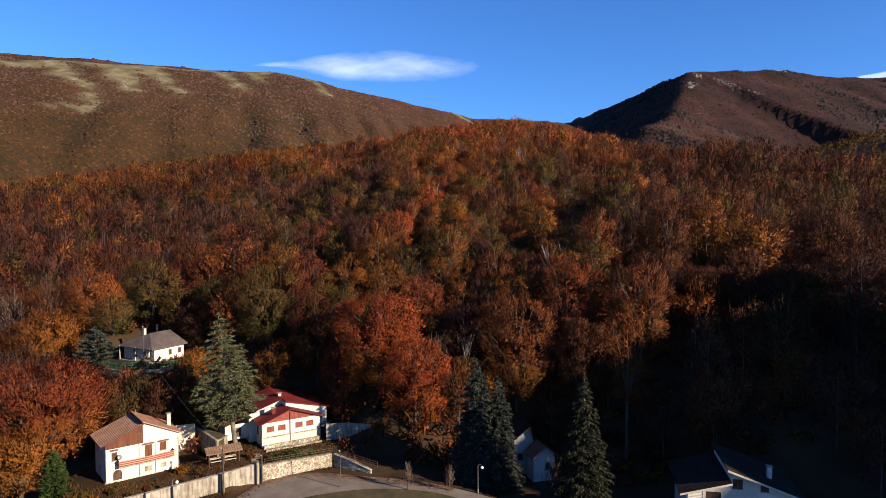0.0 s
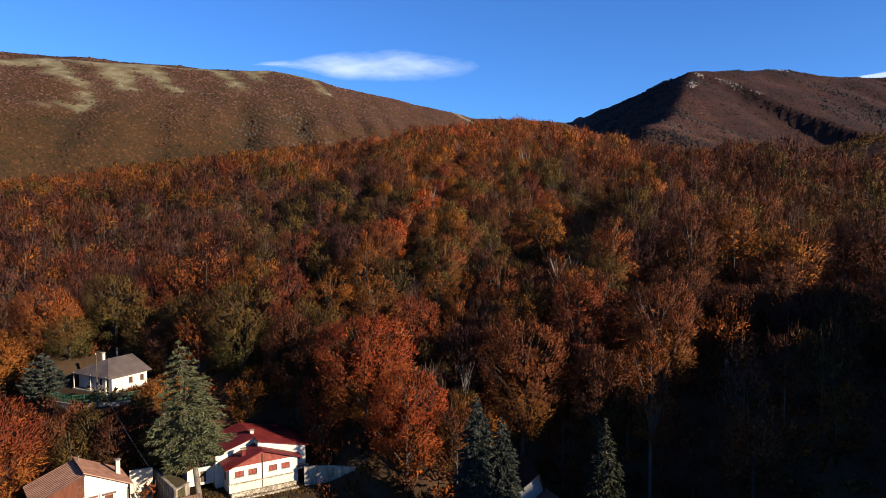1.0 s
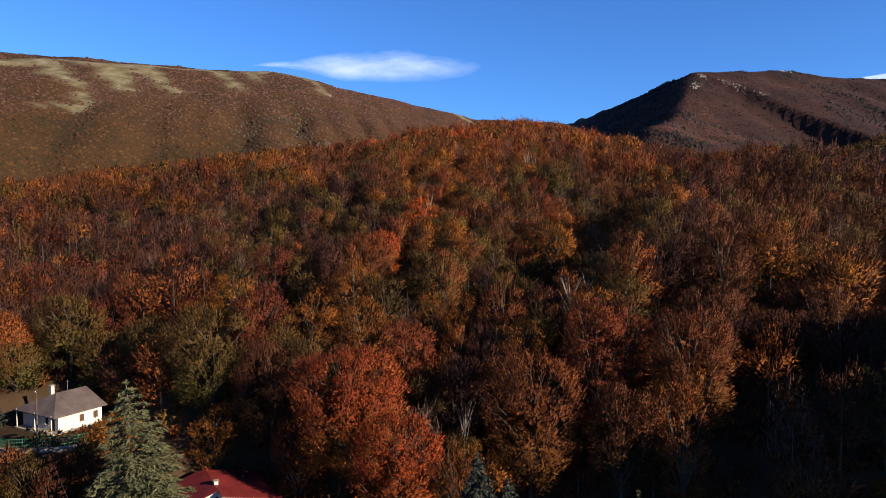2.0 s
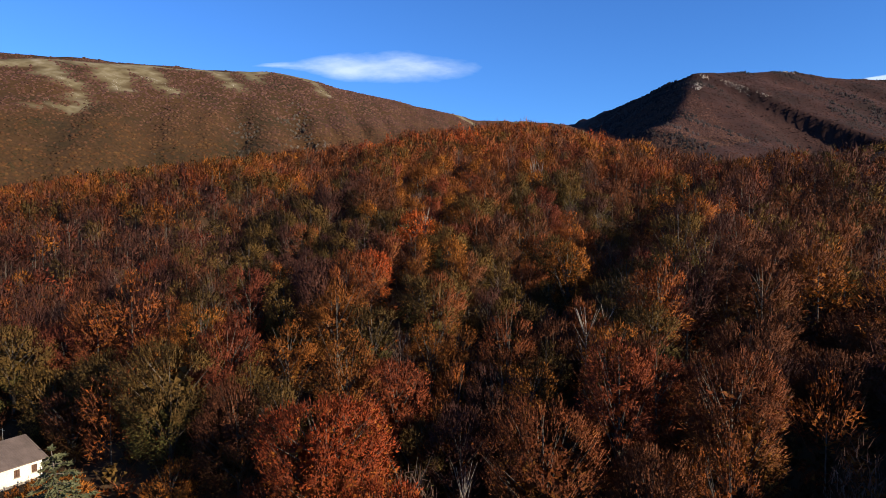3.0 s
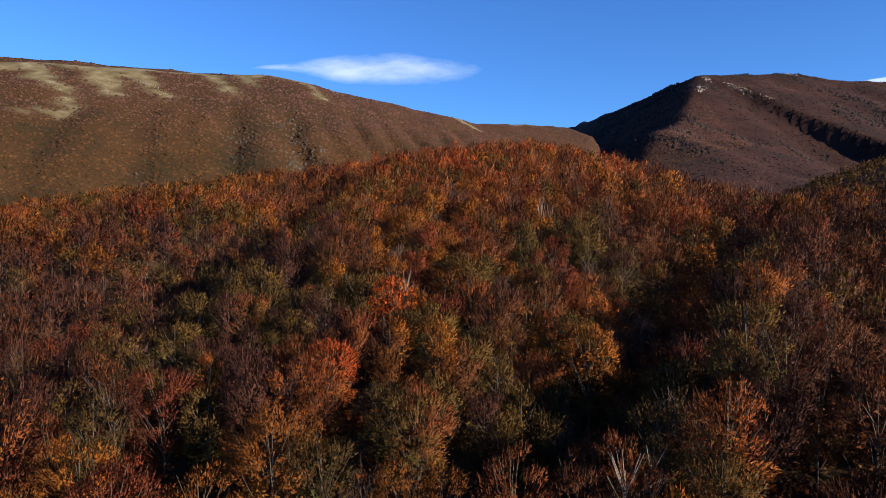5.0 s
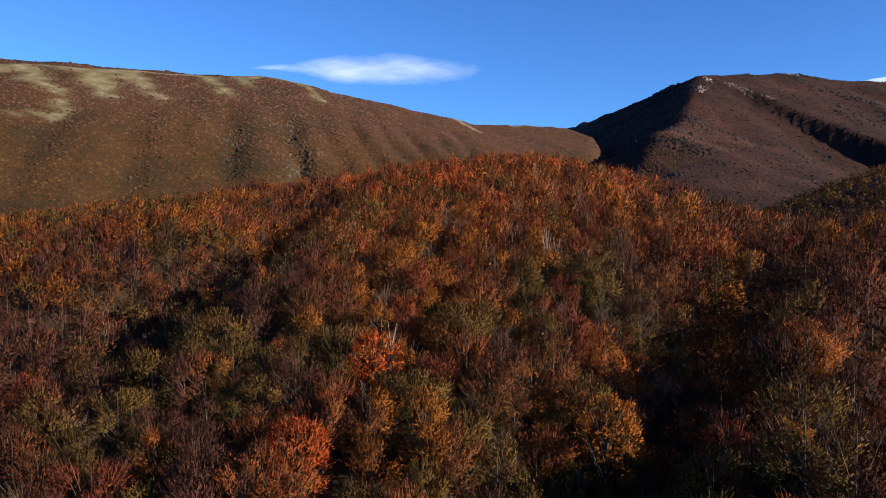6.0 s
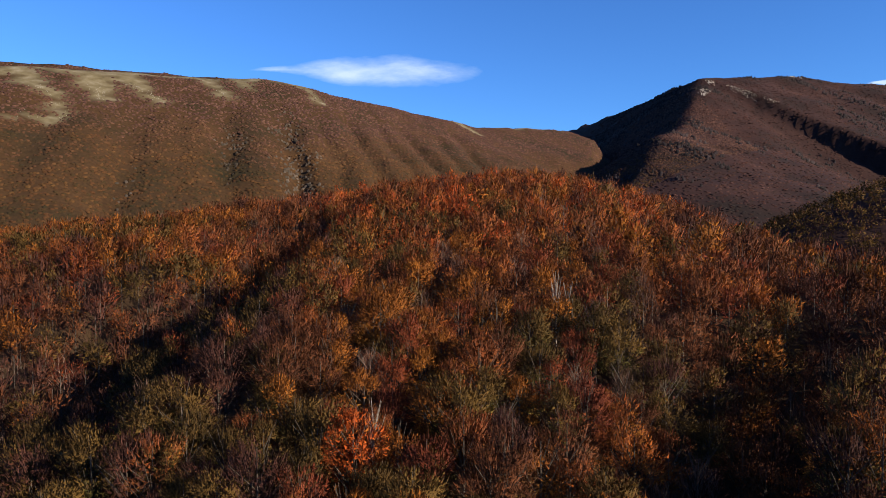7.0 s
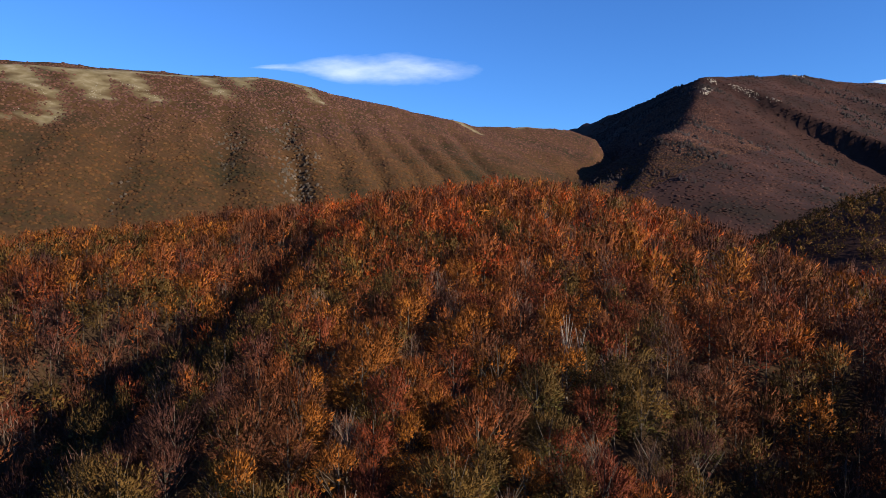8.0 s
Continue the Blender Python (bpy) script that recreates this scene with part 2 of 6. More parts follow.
def ground_material():
    """Leaf litter and dark earth, with pale meadow where the attribute says so."""
    m, t, b = material("ground_cover", 0.95, 0, 0.1)
    litter = ramp(t, grain(t, 9.0, 6.0), [(0.3, (0.019, 0.013, 0.008)), (0.7, (0.052, 0.030, 0.016))])
    meadow = ramp(t, grain(t, 22.0, 8.0), [(0.3, (0.062, 0.050, 0.026)), (0.48, (0.096, 0.080, 0.045)), (0.60, (0.122, 0.104, 0.066)), (0.74, (0.165, 0.146, 0.108))])
    a = t.nodes.new("ShaderNodeAttribute")
    a.attribute_name = "meadow"
    far = t.nodes.new("ShaderNodeAttribute")
    far.attribute_name = "woods"
    stand = ramp(t, grain(t, 160.0, 4.0), [(0.3, (0.018, 0.015, 0.007)), (0.5, (0.039, 0.021, 0.009)), (0.7, (0.056, 0.029, 0.012))])
    stand = blend(t, stand, ramp(t, grain(t, 5.0, 3.0, (1, 1, 0.5)), [(0.3, (0.45, 0.45, 0.45)), (0.7, (1, 1, 1))]), 0.8, "MULTIPLY")
    bare = t.nodes.new("ShaderNodeAttribute")
    bare.attribute_name = "leafless"
    purple = ramp(t, grain(t, 160.0, 4.0), [(0.3, (0.014, 0.009, 0.008)), (0.5, (0.025, 0.012, 0.011)), (0.7, (0.036, 0.017, 0.014))])
    purple = blend(t, purple, ramp(t, grain(t, 7.0, 3.0, (1, 1, 0.5)), [(0.3, (0.55, 0.55, 0.55)), (0.7, (1, 1, 1))]), 0.8, "MULTIPLY")
    stand = blend(t, stand, purple, bare.outputs["Fac"])
    c = blend(t, litter, stand, far.outputs["Fac"])
    c = blend(t, c, meadow, a.outputs["Fac"])
    t.links.new(c, b.inputs["Base Color"])
    relief(t, b, grain(t, 0.7, 4.0), 0.7, 0.15)
    return m


earth = ground_material()


# ---- the lie of the land ----
def hashed(i, j):
    v = np.sin(i * 127.1 + j * 311.7) * 43758.5453
    return v - np.floor(v)


def vnoise(x, y):
    i, j = np.floor(x), np.floor(y)
    u, v = x - i, y - j
    u, v = u * u * (3 - 2 * u), v * v * (3 - 2 * v)
    a, b = hashed(i, j), hashed(i + 1, j)
    c, d = hashed(i, j + 1), hashed(i + 1, j + 1)
    return (a + (b - a) * u) * (1 - v) + (c + (d - c) * u) * v - 0.5


def fbm(x, y, octaves=4):
    s, k = 0.0, 1.0
    for o in range(octaves):
        s = s + k * vnoise(x * 2 ** o + 17.3 * o, y * 2 ** o + 5.1 * o)
        k *= 0.5
    return s


def step(a, b, x):
    u = np.clip((x - a) / (b - a), 0, 1)
    return u * u * (3 - 2 * u)


def bell(x, y, cx, cy, sx, sy=None):
    return np.exp(-0.5 * (((x - cx) / sx) ** 2 + ((y - cy) / (sy or sx)) ** 2))


def along(x, y, a, b):
    """Where a point lies beside the line a to b: the share of its length, and metres to its left."""
    dx, dy = b[0] - a[0], b[1] - a[1]
    n = math.hypot(dx, dy)
    return ((x - a[0]) * dx + (y - a[1]) * dy) / n ** 2, ((y - a[1]) * dx - (x - a[0]) * dy) / n


def crest(x, y, a, b, fall):
    """A ridge between two tops a and b (x, y, z), falling away on all sides."""
    s, _ = along(x, y, a, b)
    s = np.clip(s, 0, 1)
    d = np.hypot(x - a[0] - s * (b[0] - a[0]), y - a[1] - s * (b[1] - a[1]))
    return a[2] + s * (b[2] - a[2]) - fall * (np.sqrt(d * d + 400) - 20)


def smax(a, b, k):
    h = np.clip(0.5 + 0.5 * (a - b) / k, 0, 1)
    return b + (a - b) * h + k * h * (1 - h)


def fold(x, y, a, b, rise, drop, off, wide, west, s0, s1):
    """A spur with a hollow along its shaded side; the line a to b is the bed of the hollow."""
    s, d = along(x, y, a, b)
    crown = rise * np.exp(-((d + off) / 8.5) ** 2)
    bed = drop * np.exp(-(d / np.where(d > 0, west, wide)) ** 2)
    return (crown - bed) * step(s0, s0 + 0.35, s) * step(s1, s1 - 0.3, s)


def wooded_hill(x, y):
    y0 = 118 + 3.3 * step(-6, -42, x) + 1.5 * step(22, 66, x) - 17 * step(34, 60, x) * step(190, 142, y)
    z = 88.7 * (1 - np.exp(-np.maximum(y - y0, 0) / 98.1))
    z = z - 0.00025 * np.minimum(x - 117.9, 0) ** 2 * step(90, 260, y) - 0.00239 * np.maximum(x - 21.1, 0) ** 2 * step(200, 275, y)
    z = z - 13 * bell(x, y, -106, 216, 28) + 6.1 * bell(x, y, 20, 345, 45, 40) + 5.0 * bell(x, y, 102.6, 222.7, 10.8, 32.3)
    z = z + fold(x, y, (3, 137), (54, 199), 7.0, 9.0, 12, 10, 13, -0.25, 1.3)
    z = z + fold(x, y, (-98, 146), (-84, 206), 2.0, 8.0, 17, 13, 22, -0.3, 1.3)
    z = z + fold(x, y, (-70, 160), (-58, 248), 2.5, 9.0, 18, 14, 20, -0.25, 1.2)
    z = z + fold(x, y, (-44, 196), (-32, 318), 2.5, 10.0, 19, 15, 22, -0.2, 1.15)
    z = z + fold(x, y, (84, 160), (122, 184), 4.5, 6.0, 10, 9, 10, -0.4, 1.5)
    return z + 3.0 * fbm(x / 38, y / 38, 3) * step(118, 150, y)


LEFT = [(-1500, 720, 350), (-877, 1300, 361), (-415, 1700, 418), (106, 2200, 378), (440, 2500, 408)]
RIGHT = [(651, 3500, 548), (1002, 2700, 636), (1463, 2950, 694), (2090, 3100, 690), (2900, 3100, 570)]
# spurs: top, foot, fall on the sunny side and on the other
SPURS = [((1002, 2690, 634), (765, 2200, 380), 0.42, 0.56), ((765, 2200, 380), (610, 1960, 310), 0.40, 0.60), ((610, 1960, 310), (540, 1850, 250), 0.36, 0.60),
         ((560, 1860, 215), (360, 1700, 165), 0.36, 0.6),
         ((985, 2600, 540), (1000, 1800, 150), 0.40, 0.42), ((1043, 2690, 622), (1420, 2200, 260), 0.44, 0.46),
         ((1484, 2950, 692), (1720, 2380, 300), 0.52, 0.44), ((1700, 3000, 692), (2000, 2500, 420), 0.60, 0.50)]
# beds of the long ridge's gullies: where each leaves the crest, and its depth
GULLIES = [(200, 14), (347, 20), (425, 12), (510, 24), (633, 26), (715, 14), (790, 18), (880, 14), (960, 18), (1060, 14), (1150, 16)]


def gully_line(u, v):
    """Which gully a place belongs to: they slant down across the long ridge."""
    return u + 0.45 * v + 26 * fbm(u / 150, v / 150, 2)


def left_mountain(x, y):
    z = -200.0 + 0 * x
    for a, b in zip(LEFT, LEFT[1:]):
        z = np.maximum(z, crest(x, y, a, b, 0.53))
    s, d = along(x, y, LEFT[1], LEFT[3])
    u = s * 1333
    w = gully_line(u, -d)
    for bed, deep in GULLIES:
        off = w - bed
        z = z - deep * np.exp(-np.abs(off / np.where(off > 0, 24, 34)) ** 1.4) * step(110, 300, -d)
    z = z + 10 * fbm(x / 90, y / 90, 4)
    # the ridge breaks off above the deep valley at its far end
    return z + 60 * np.exp(-((d - 82) / 42) ** 2) * step(720, 520, u) - 1.1 * np.maximum(0, x - 0.225 * (y - 100))


def right_mountain(x, y):
    z = -200.0 + 0 * x
    for a, b in zip(RIGHT, RIGHT[1:]):
        s, _ = along(x, y, a, b)
        z = np.maximum(z, crest(x, y, a, b, 0.75 if b[0] < 1100 else 0.50 + 0.3 * step(0.03, -0.10, s)))
    for a, b, fall, west in SPURS:
        s, d = along(x, y, a, b)
        z = smax(z, crest(x, y, a, b, fall + (west - fall) * step(30, -30, d)) - 250 * np.maximum(0, -s) - 0.5 * np.maximum(0, -d - 230), 14)
    for a, b, deep in (((1010, 2600), (1230, 2000), 16), ((1300, 2860), (1600, 2260), 10), ((1600, 2900), (1900, 2380), 20)):
        s, d = along(x, y, a, b)
        z = z - deep * np.exp(-(d / 55) ** 2) * step(-0.05, 0.3, s) * step(1.25, 0.8, s)
    return z + 20 * fbm(x / 190, y / 190, 4)


TURN_X, TURN_Y = -10.0, 80.0


def verge(x, y):
    """How far the road's outer edge lies from the middle of the bend."""
    w = np.arctan2(x - TURN_X, y - TURN_Y)
    return 25.5 + 6.5 * np.exp(-((w + 0.55) / 0.42) ** 2)


PADS = [(-36.6, 106.6, 2.3, 3.6, 3), (-51, 107, 1.5, 8, 6), (-29, 124, 1.2, 9, 7), (-61, 138, 13.2, 11.5, 3), (16, 111, -2.0, 12, 10), (40, 98, -3.0, 12, 14)]


def land(x, y):
    x, y = np.asarray(x, float), np.asarray(y, float)
    z = wooded_hill(x, y)
    z = z + 3.0 * step(-60, -110, x) * step(150, 100, y) - 5.0 * step(15, 60, x) * step(115, 60, y)
    z = z - 40 * step(380, 700, y)
    z = smax(z, 200 * bell(x, y, 470, 620, 260, 130) - 78, 20)
    # unseen hill out of view, added to shade the right slope and houses
    t, q = 0.86 * x - 0.51 * y, 0.51 * x + 0.86 * y
    z = z + (110 + 28 * fbm(x / 34, y / 34, 4) + 9 * np.exp(-((q - 101) / 10) ** 2)) * np.exp(-((q - 145) / np.where(q < 145, 66, 22)) ** 4 - ((t - 205) / 58) ** 2)
    z = smax(z, left_mountain(x, y), 30)
    z = smax(z, right_mountain(x, y), 30)
    for px, py, pz, r, soft in PADS:
        z = z + (pz - z) * step(r + soft, r, np.hypot(x - px, y - py))
    r = np.hypot(x - TURN_X, y - TURN_Y)
    return z - z * step(verge(x, y) + 3.5, verge(x, y) + 0.5, r)


# open strips running down from the crest: place on the crest, place of the tip, how far down, half width
TONGUES = [(80, 128, 222, 24), (208, 196, 182, 30), (262, 296, 176, 32), (432, 442, 150, 20), (505, 512, 100, 26), (694, 652, 180, 13), (1215, 1240, 105, 26)]


def bare_slope(x, y):
    """1 where the high meadows of the long ridge lie open."""
    s, d = along(x, y, LEFT[1], LEFT[3])
    u, v = s * 1333 + 26 * fbm(x / 40, y / 40, 3), -d + 26 * fbm(x / 50 + 9, y / 50, 4)
    open_land = step(10, -10, v - 46 + 16 * step(560, 700, u) + 50 * fbm(u / 55, v / 90, 3)) * step(760, 700, u)
    for top, tip, far, wide in TONGUES:
        f = np.clip(v / far, 0, 1)
        taper = wide * (1.25 - 0.75 * f)
        open_land = np.maximum(open_land, step(taper + 7, taper - 7, np.abs(u - top - (tip - top) * f)) * step(far + 8, far - 12, v))
    s, d = along(x, y, LEFT[3], LEFT[4])
    open_land = np.maximum(open_land, step(16, 6, np.abs(d + 8 + 10 * fbm(x / 30, y / 30, 2))) * step(0.1, 0.16, s) * step(0.98, 0.9, s))
    open_land = np.maximum(open_land, step(1.15, 0.85, np.hypot((u - 84) / 50, (v - 240) / 9) + 1.6 * fbm(x / 16, y / 16, 3)))
    return open_land * np.where(u < 1300, step(-2, 12, v), 1.0)


SHEET = {}


def sheet_z(x, y):
    """The height of the ground sheet itself, between its corners."""
    xs, ys, z = SHEET["x"], SHEET["y"], SHEET["z"]
    i = np.clip(np.searchsorted(xs, x) - 1, 0, len(xs) - 2)
    j = np.clip(np.searchsorted(ys, y) - 1, 0, len(ys) - 2)
    u, v = (x - xs[i]) / (xs[i + 1] - xs[i]), (y - ys[j]) / (ys[j + 1] - ys[j])
    return (z[j, i] * (1 - u) + z[j, i + 1] * u) * (1 - v) + (z[j + 1, i] * (1 - u) + z[j + 1, i + 1] * u) * v


def ground_sheet():
    spans = lambda *ends: np.concatenate([np.arange(a, b, gap) for a, b, gap in ends])
    xs = spans((-3900, -1500, 200), (-1500, -260, 24), (-260, -90, 5), (-90, 62, 1.6), (62, 150, 4), (150, 2400, 21), (2400, 4200, 150))
    ys = spans((-920, -40, 80), (-40, 84, 8), (84, 150, 1.5), (150, 400, 4), (400, 800, 14), (800, 3300, 20), (3300, 4700, 100))
    nx, ny = len(xs), len(ys)
    x, y = np.meshgrid(xs, ys)
    co = np.stack([x, y, land(x, y)], -1).reshape(-1, 3)
    SHEET.update(x=xs, y=ys, z=co[:, 2].reshape(ny, nx))
    i = (np.arange(ny - 1)[:, None] * nx + np.arange(nx - 1)).ravel()
    quads = np.stack([i, i + 1, i + nx + 1, i + nx], -1)
    me = solid(co, quads)
    at = me.attributes.new("meadow", "FLOAT", "POINT")
    at.data.foreach_set("value", bare_slope(co[:, 0], co[:, 1]).astype(np.float32))
    at = me.attributes.new("woods", "FLOAT", "POINT")
    at.data.foreach_set("value", step(360, 420, co[:, 1]).astype(np.float32))
    at = me.attributes.new("leafless", "FLOAT", "POINT")
    at.data.foreach_set("value", step(-20, 20, right_mountain(co[:, 0], co[:, 1]) - left_mountain(co[:, 0], co[:, 1])).astype(np.float32))
    me.polygons.foreach_set("use_smooth", np.ones(len(quads), bool))
    me.materials.append(earth)
    return tagged(new("ground", me), "brown leaf litter and dry grass over hills and mountains", "ground", kind="structure")


def solid(co, faces, slots=None, normals=None):
    """A mesh from arrays of corners and of faces with equal numbers of corners."""
    co, faces = np.asarray(co, np.float32), np.asarray(faces, np.int32)
    me = bpy.data.meshes.new("mesh")
    me.vertices.add(len(co))
    me.vertices.foreach_set("co", co.ravel())
    k = faces.shape[1]
    me.loops.add(faces.size)
    me.loops.foreach_set("vertex_index", faces.ravel())
    me.polygons.add(len(faces))
    me.polygons.foreach_set("loop_start", np.arange(0, faces.size, k, dtype=np.int32))
    me.polygons.foreach_set("loop_total", np.full(len(faces), k, np.int32))
    if slots is not None:
        me.polygons.foreach_set("material_index", np.asarray(slots, np.int32))
    me.update(calc_edges=True)
    if normals is not None:
        me.polygons.foreach_set("use_smooth", np.ones(len(faces), bool))
        me.attributes.new("custom_normal", "FLOAT_VECTOR", "POINT").data.foreach_set("vector", np.asarray(normals, np.float32).ravel())
    return me


ground = ground_sheet()


# ---- trees ----
rng = np.random.default_rng(7)


def sprays(points, out, length, width, seed_rng, stray=0.45):
    """A pointed spray of leaves at each point, lying along its outward way."""
    n = len(points)
    a = out + seed_rng.normal(0, stray, (n, 3))
    a /= np.linalg.norm(a, axis=1)[:, None]
    b = np.cross(a, seed_rng.normal(0, 1, (n, 3)))
    b /= np.linalg.norm(b, axis=1)[:, None] + 1e-9
    le = (length * seed_rng.uniform(0.6, 1.4, n))[:, None]
    wi = (width * seed_rng.uniform(0.6, 1.4, n))[:, None]
    co = np.stack([points - a * le / 2 - b * wi / 2, points - a * le / 2 + b * wi / 2, points + a * le / 2], 1).reshape(-1, 3)
    return co, np.arange(3 * n).reshape(-1, 3)


def stick(a, b, ra, rb, sides=5):
    """A tapered limb from a to b."""
    a, b = np.asarray(a, float), np.asarray(b, float)
    d = (b - a) / (np.linalg.norm(b - a) + 1e-9)
    s = np.cross(d, (1, 0, 0) if abs(d[0]) < 0.8 else (0, 1, 0))
    s /= np.linalg.norm(s)
    t = np.cross(d, s)
    w = np.linspace(0, 2 * math.pi, sides, endpoint=False)
    ring = np.cos(w)[:, None] * s + np.sin(w)[:, None] * t
    co = np.concatenate([a + ring * ra, b + ring * rb])
    i = np.arange(sides)
    return co, np.stack([i, (i + 1) % sides, (i + 1) % sides + sides, i + sides], -1)


def merged(pieces):
    cos, faces, k = [], [], 0
    for co, f in pieces:
        cos.append(co)
        faces.append(np.asarray(f) + k)
        k += len(co)
    return np.concatenate(cos), np.concatenate(faces)


def domed(co, faces, centre, lump, own=0.35):
    """Turn each leaf's face outward and give its corners normals like those of its clump, so that the clumps take the light as masses."""
    tri = co[faces]
    out = tri.mean(1) - centre
    out[:, 2] = 0.85 * out[:, 2] + 0.25 * np.linalg.norm(out, axis=1)
    out /= np.linalg.norm(out, axis=1)[:, None] + 1e-9
    out = out + 0.7 * lump
    out /= np.linalg.norm(out, axis=1)[:, None] + 1e-9
    flat = np.cross(tri[:, 1] - tri[:, 0], tri[:, 2] - tri[:, 0])
    flat /= np.linalg.norm(flat, axis=1)[:, None] + 1e-9
    back = (flat * out).sum(1) < 0
    faces = np.where(back[:, None], faces[:, ::-1], faces)
    flat[back] *= -1
    n = out * (1 - own) + flat * own
    n /= np.linalg.norm(n, axis=1)[:, None]
    normals = np.zeros_like(co)
    normals[faces.ravel()] = np.repeat(n, 3, 0)
    return faces, normals


def beech(r, height, radius, count, length, width, lobes=10, trunk=0.3, low=0.05, twiggy=1.0, clumps=22):
    """A broad-leaved tree: (bark, leaves). A lobed dome of leaves and fine rising twigs round steep limbs."""
    cz = height * (0.48 + 0.4 * low)
    up, down = height - cz, cz - height * low
    lobe = r.normal(0, 1, (lobes, 3))
    lobe[:, 2] = np.abs(lobe[:, 2]) * 0.8 - 0.15
    lobe /= np.linalg.norm(lobe, axis=1)[:, None]
    tall = r.uniform(0.08, 0.30, lobes)
    blunt = 0.12 if radius < 3.8 else 0.36

    def shell(v):
        """How far out the crown reaches each way."""
        near = np.clip((v @ lobe.T - 0.72) / 0.28, 0, 1)
        return 0.80 + (near * tall).max(1)

    def place(v, depth):
        k = shell(v) * depth
        skirt = radius * k * np.where(v[:, 2] < 0, 1 + 1.1 * v[:, 2] ** 2, 1 + blunt * v[:, 2])
        return v * np.stack([skirt, skirt, np.where(v[:, 2] > 0, up, down) * np.where(v[:, 2] > 0, k, depth)], -1) + (0, 0, cz)

    def ways(n, tilt=0.25):
        v = r.normal(0, 1, (n, 3))
        v[:, 2] = v[:, 2] * 0.9 + tilt
        return v / np.linalg.norm(v, axis=1)[:, None]

    fork = np.array((0, 0, height * (low + 0.12)))
    limbs = [stick((0, 0, -1.0), fork, trunk, trunk * 0.7, 7), stick(fork, (0, 0, height * 0.85), trunk * 0.6, 0.03)]
    for p in place(lobe, 0.85):
        limbs.append(stick((0, 0, max(height * (low + 0.05), p[2] - 0.75 * height * r.uniform(0.3, 0.6))), p, trunk * 0.3, 0.02, 4))
    # leaves sit in clumps at the ends of the boughs, with twigs fanning up and out of each
    hub = place(ways(clumps, 0.3 if clumps < 60 else 0.10), r.uniform(*((0.62, 0.92) if clumps < 60 else (0.74, 0.90)), clumps))
    spread = 0.62 * radius * (10 / clumps) ** 0.5 * (1 if clumps < 60 else 1.45)

    def clumped(n, flat):
        k = r.integers(0, clumps, n)
        off = r.normal(0, 1, (n, 3))
        off *= (r.uniform(0.2, 1, n) ** 0.6 / np.linalg.norm(off, axis=1))[:, None]
        way = (hub[k] - (0, 0, cz)) / (radius, radius, up)
        way /= np.linalg.norm(way, axis=1)[:, None] + 1e-9
        return hub[k] + off * spread * (1, 1, flat), way, off

    p, way, off = clumped(count, 0.8)
    leaves = sprays(p, way * 0.8 + off * 0.6 + (0, 0, 0.5), length * 0.82, width * 1.22, r, 0.5)
    n = int(count * 0.72 * twiggy)
    p, way, off = clumped(n, 1.1)
    twigs = sprays(p, way * 0.9 + off * 0.3 + (0, 0, 1.3), length * 1.9, width * 0.38, r, 0.22)
    n = 2 * clumps
    v = ways(n, 0.1)
    inner = sprays(place(v, r.uniform(0.25, 0.50, n)), np.cross(v, r.normal(0, 1, (n, 3))), radius * 0.15, radius * 0.12, r)
    co, faces = merged([leaves, twigs, inner])
    near_hub = np.concatenate([(co[f].mean(1)[:, None] - hub[None]).astype(np.float32)[np.arange(len(f)), ((co[f].mean(1)[:, None] - hub[None]) ** 2).sum(2).argmin(1)] for f in np.array_split(faces, 1 + len(faces) // 4000)])
    faces, normals = domed(co, faces, np.array((0, 0, cz * 0.9)), near_hub / spread)
    return merged(limbs), (co, faces, np.repeat((0, 1, 0), (len(leaves[1]), len(twigs[1]), len(inner[1]))), normals)


def bare_tree(r, height, radius, count):
    """A leafless tree: upright limbs ending in fine twigs."""
    limbs = [stick((0, 0, -1), (0, 0, height * 0.85), 0.16, 0.03)]
    for _ in range(14):
        w = r.uniform(0, 6.283)
        z = height * r.uniform(0.25, 0.7)
        q = np.array((math.cos(w), math.sin(w), 0)) * radius * r.uniform(0.4, 0.9)
        limbs.append(stick((0, 0, z), q + (0, 0, min(height, z + height * r.uniform(0.25, 0.45))), 0.07, 0.02, 4))
    w = r.uniform(0, 6.283, count)
    q = np.stack([np.cos(w), np.sin(w), 0 * w], -1) * (radius * np.sqrt(r.uniform(0, 1, count)))[:, None]
    rise = height * (0.95 - 0.35 * (np.linalg.norm(q, axis=1) / radius) ** 2 - r.uniform(0, 0.35, count))
    p = q + np.stack([0 * w, 0 * w, rise], -1)
    return merged(limbs), sprays(p, q / radius * 0.6 + (0, 0, 1.2), 1.3, 0.07, r)


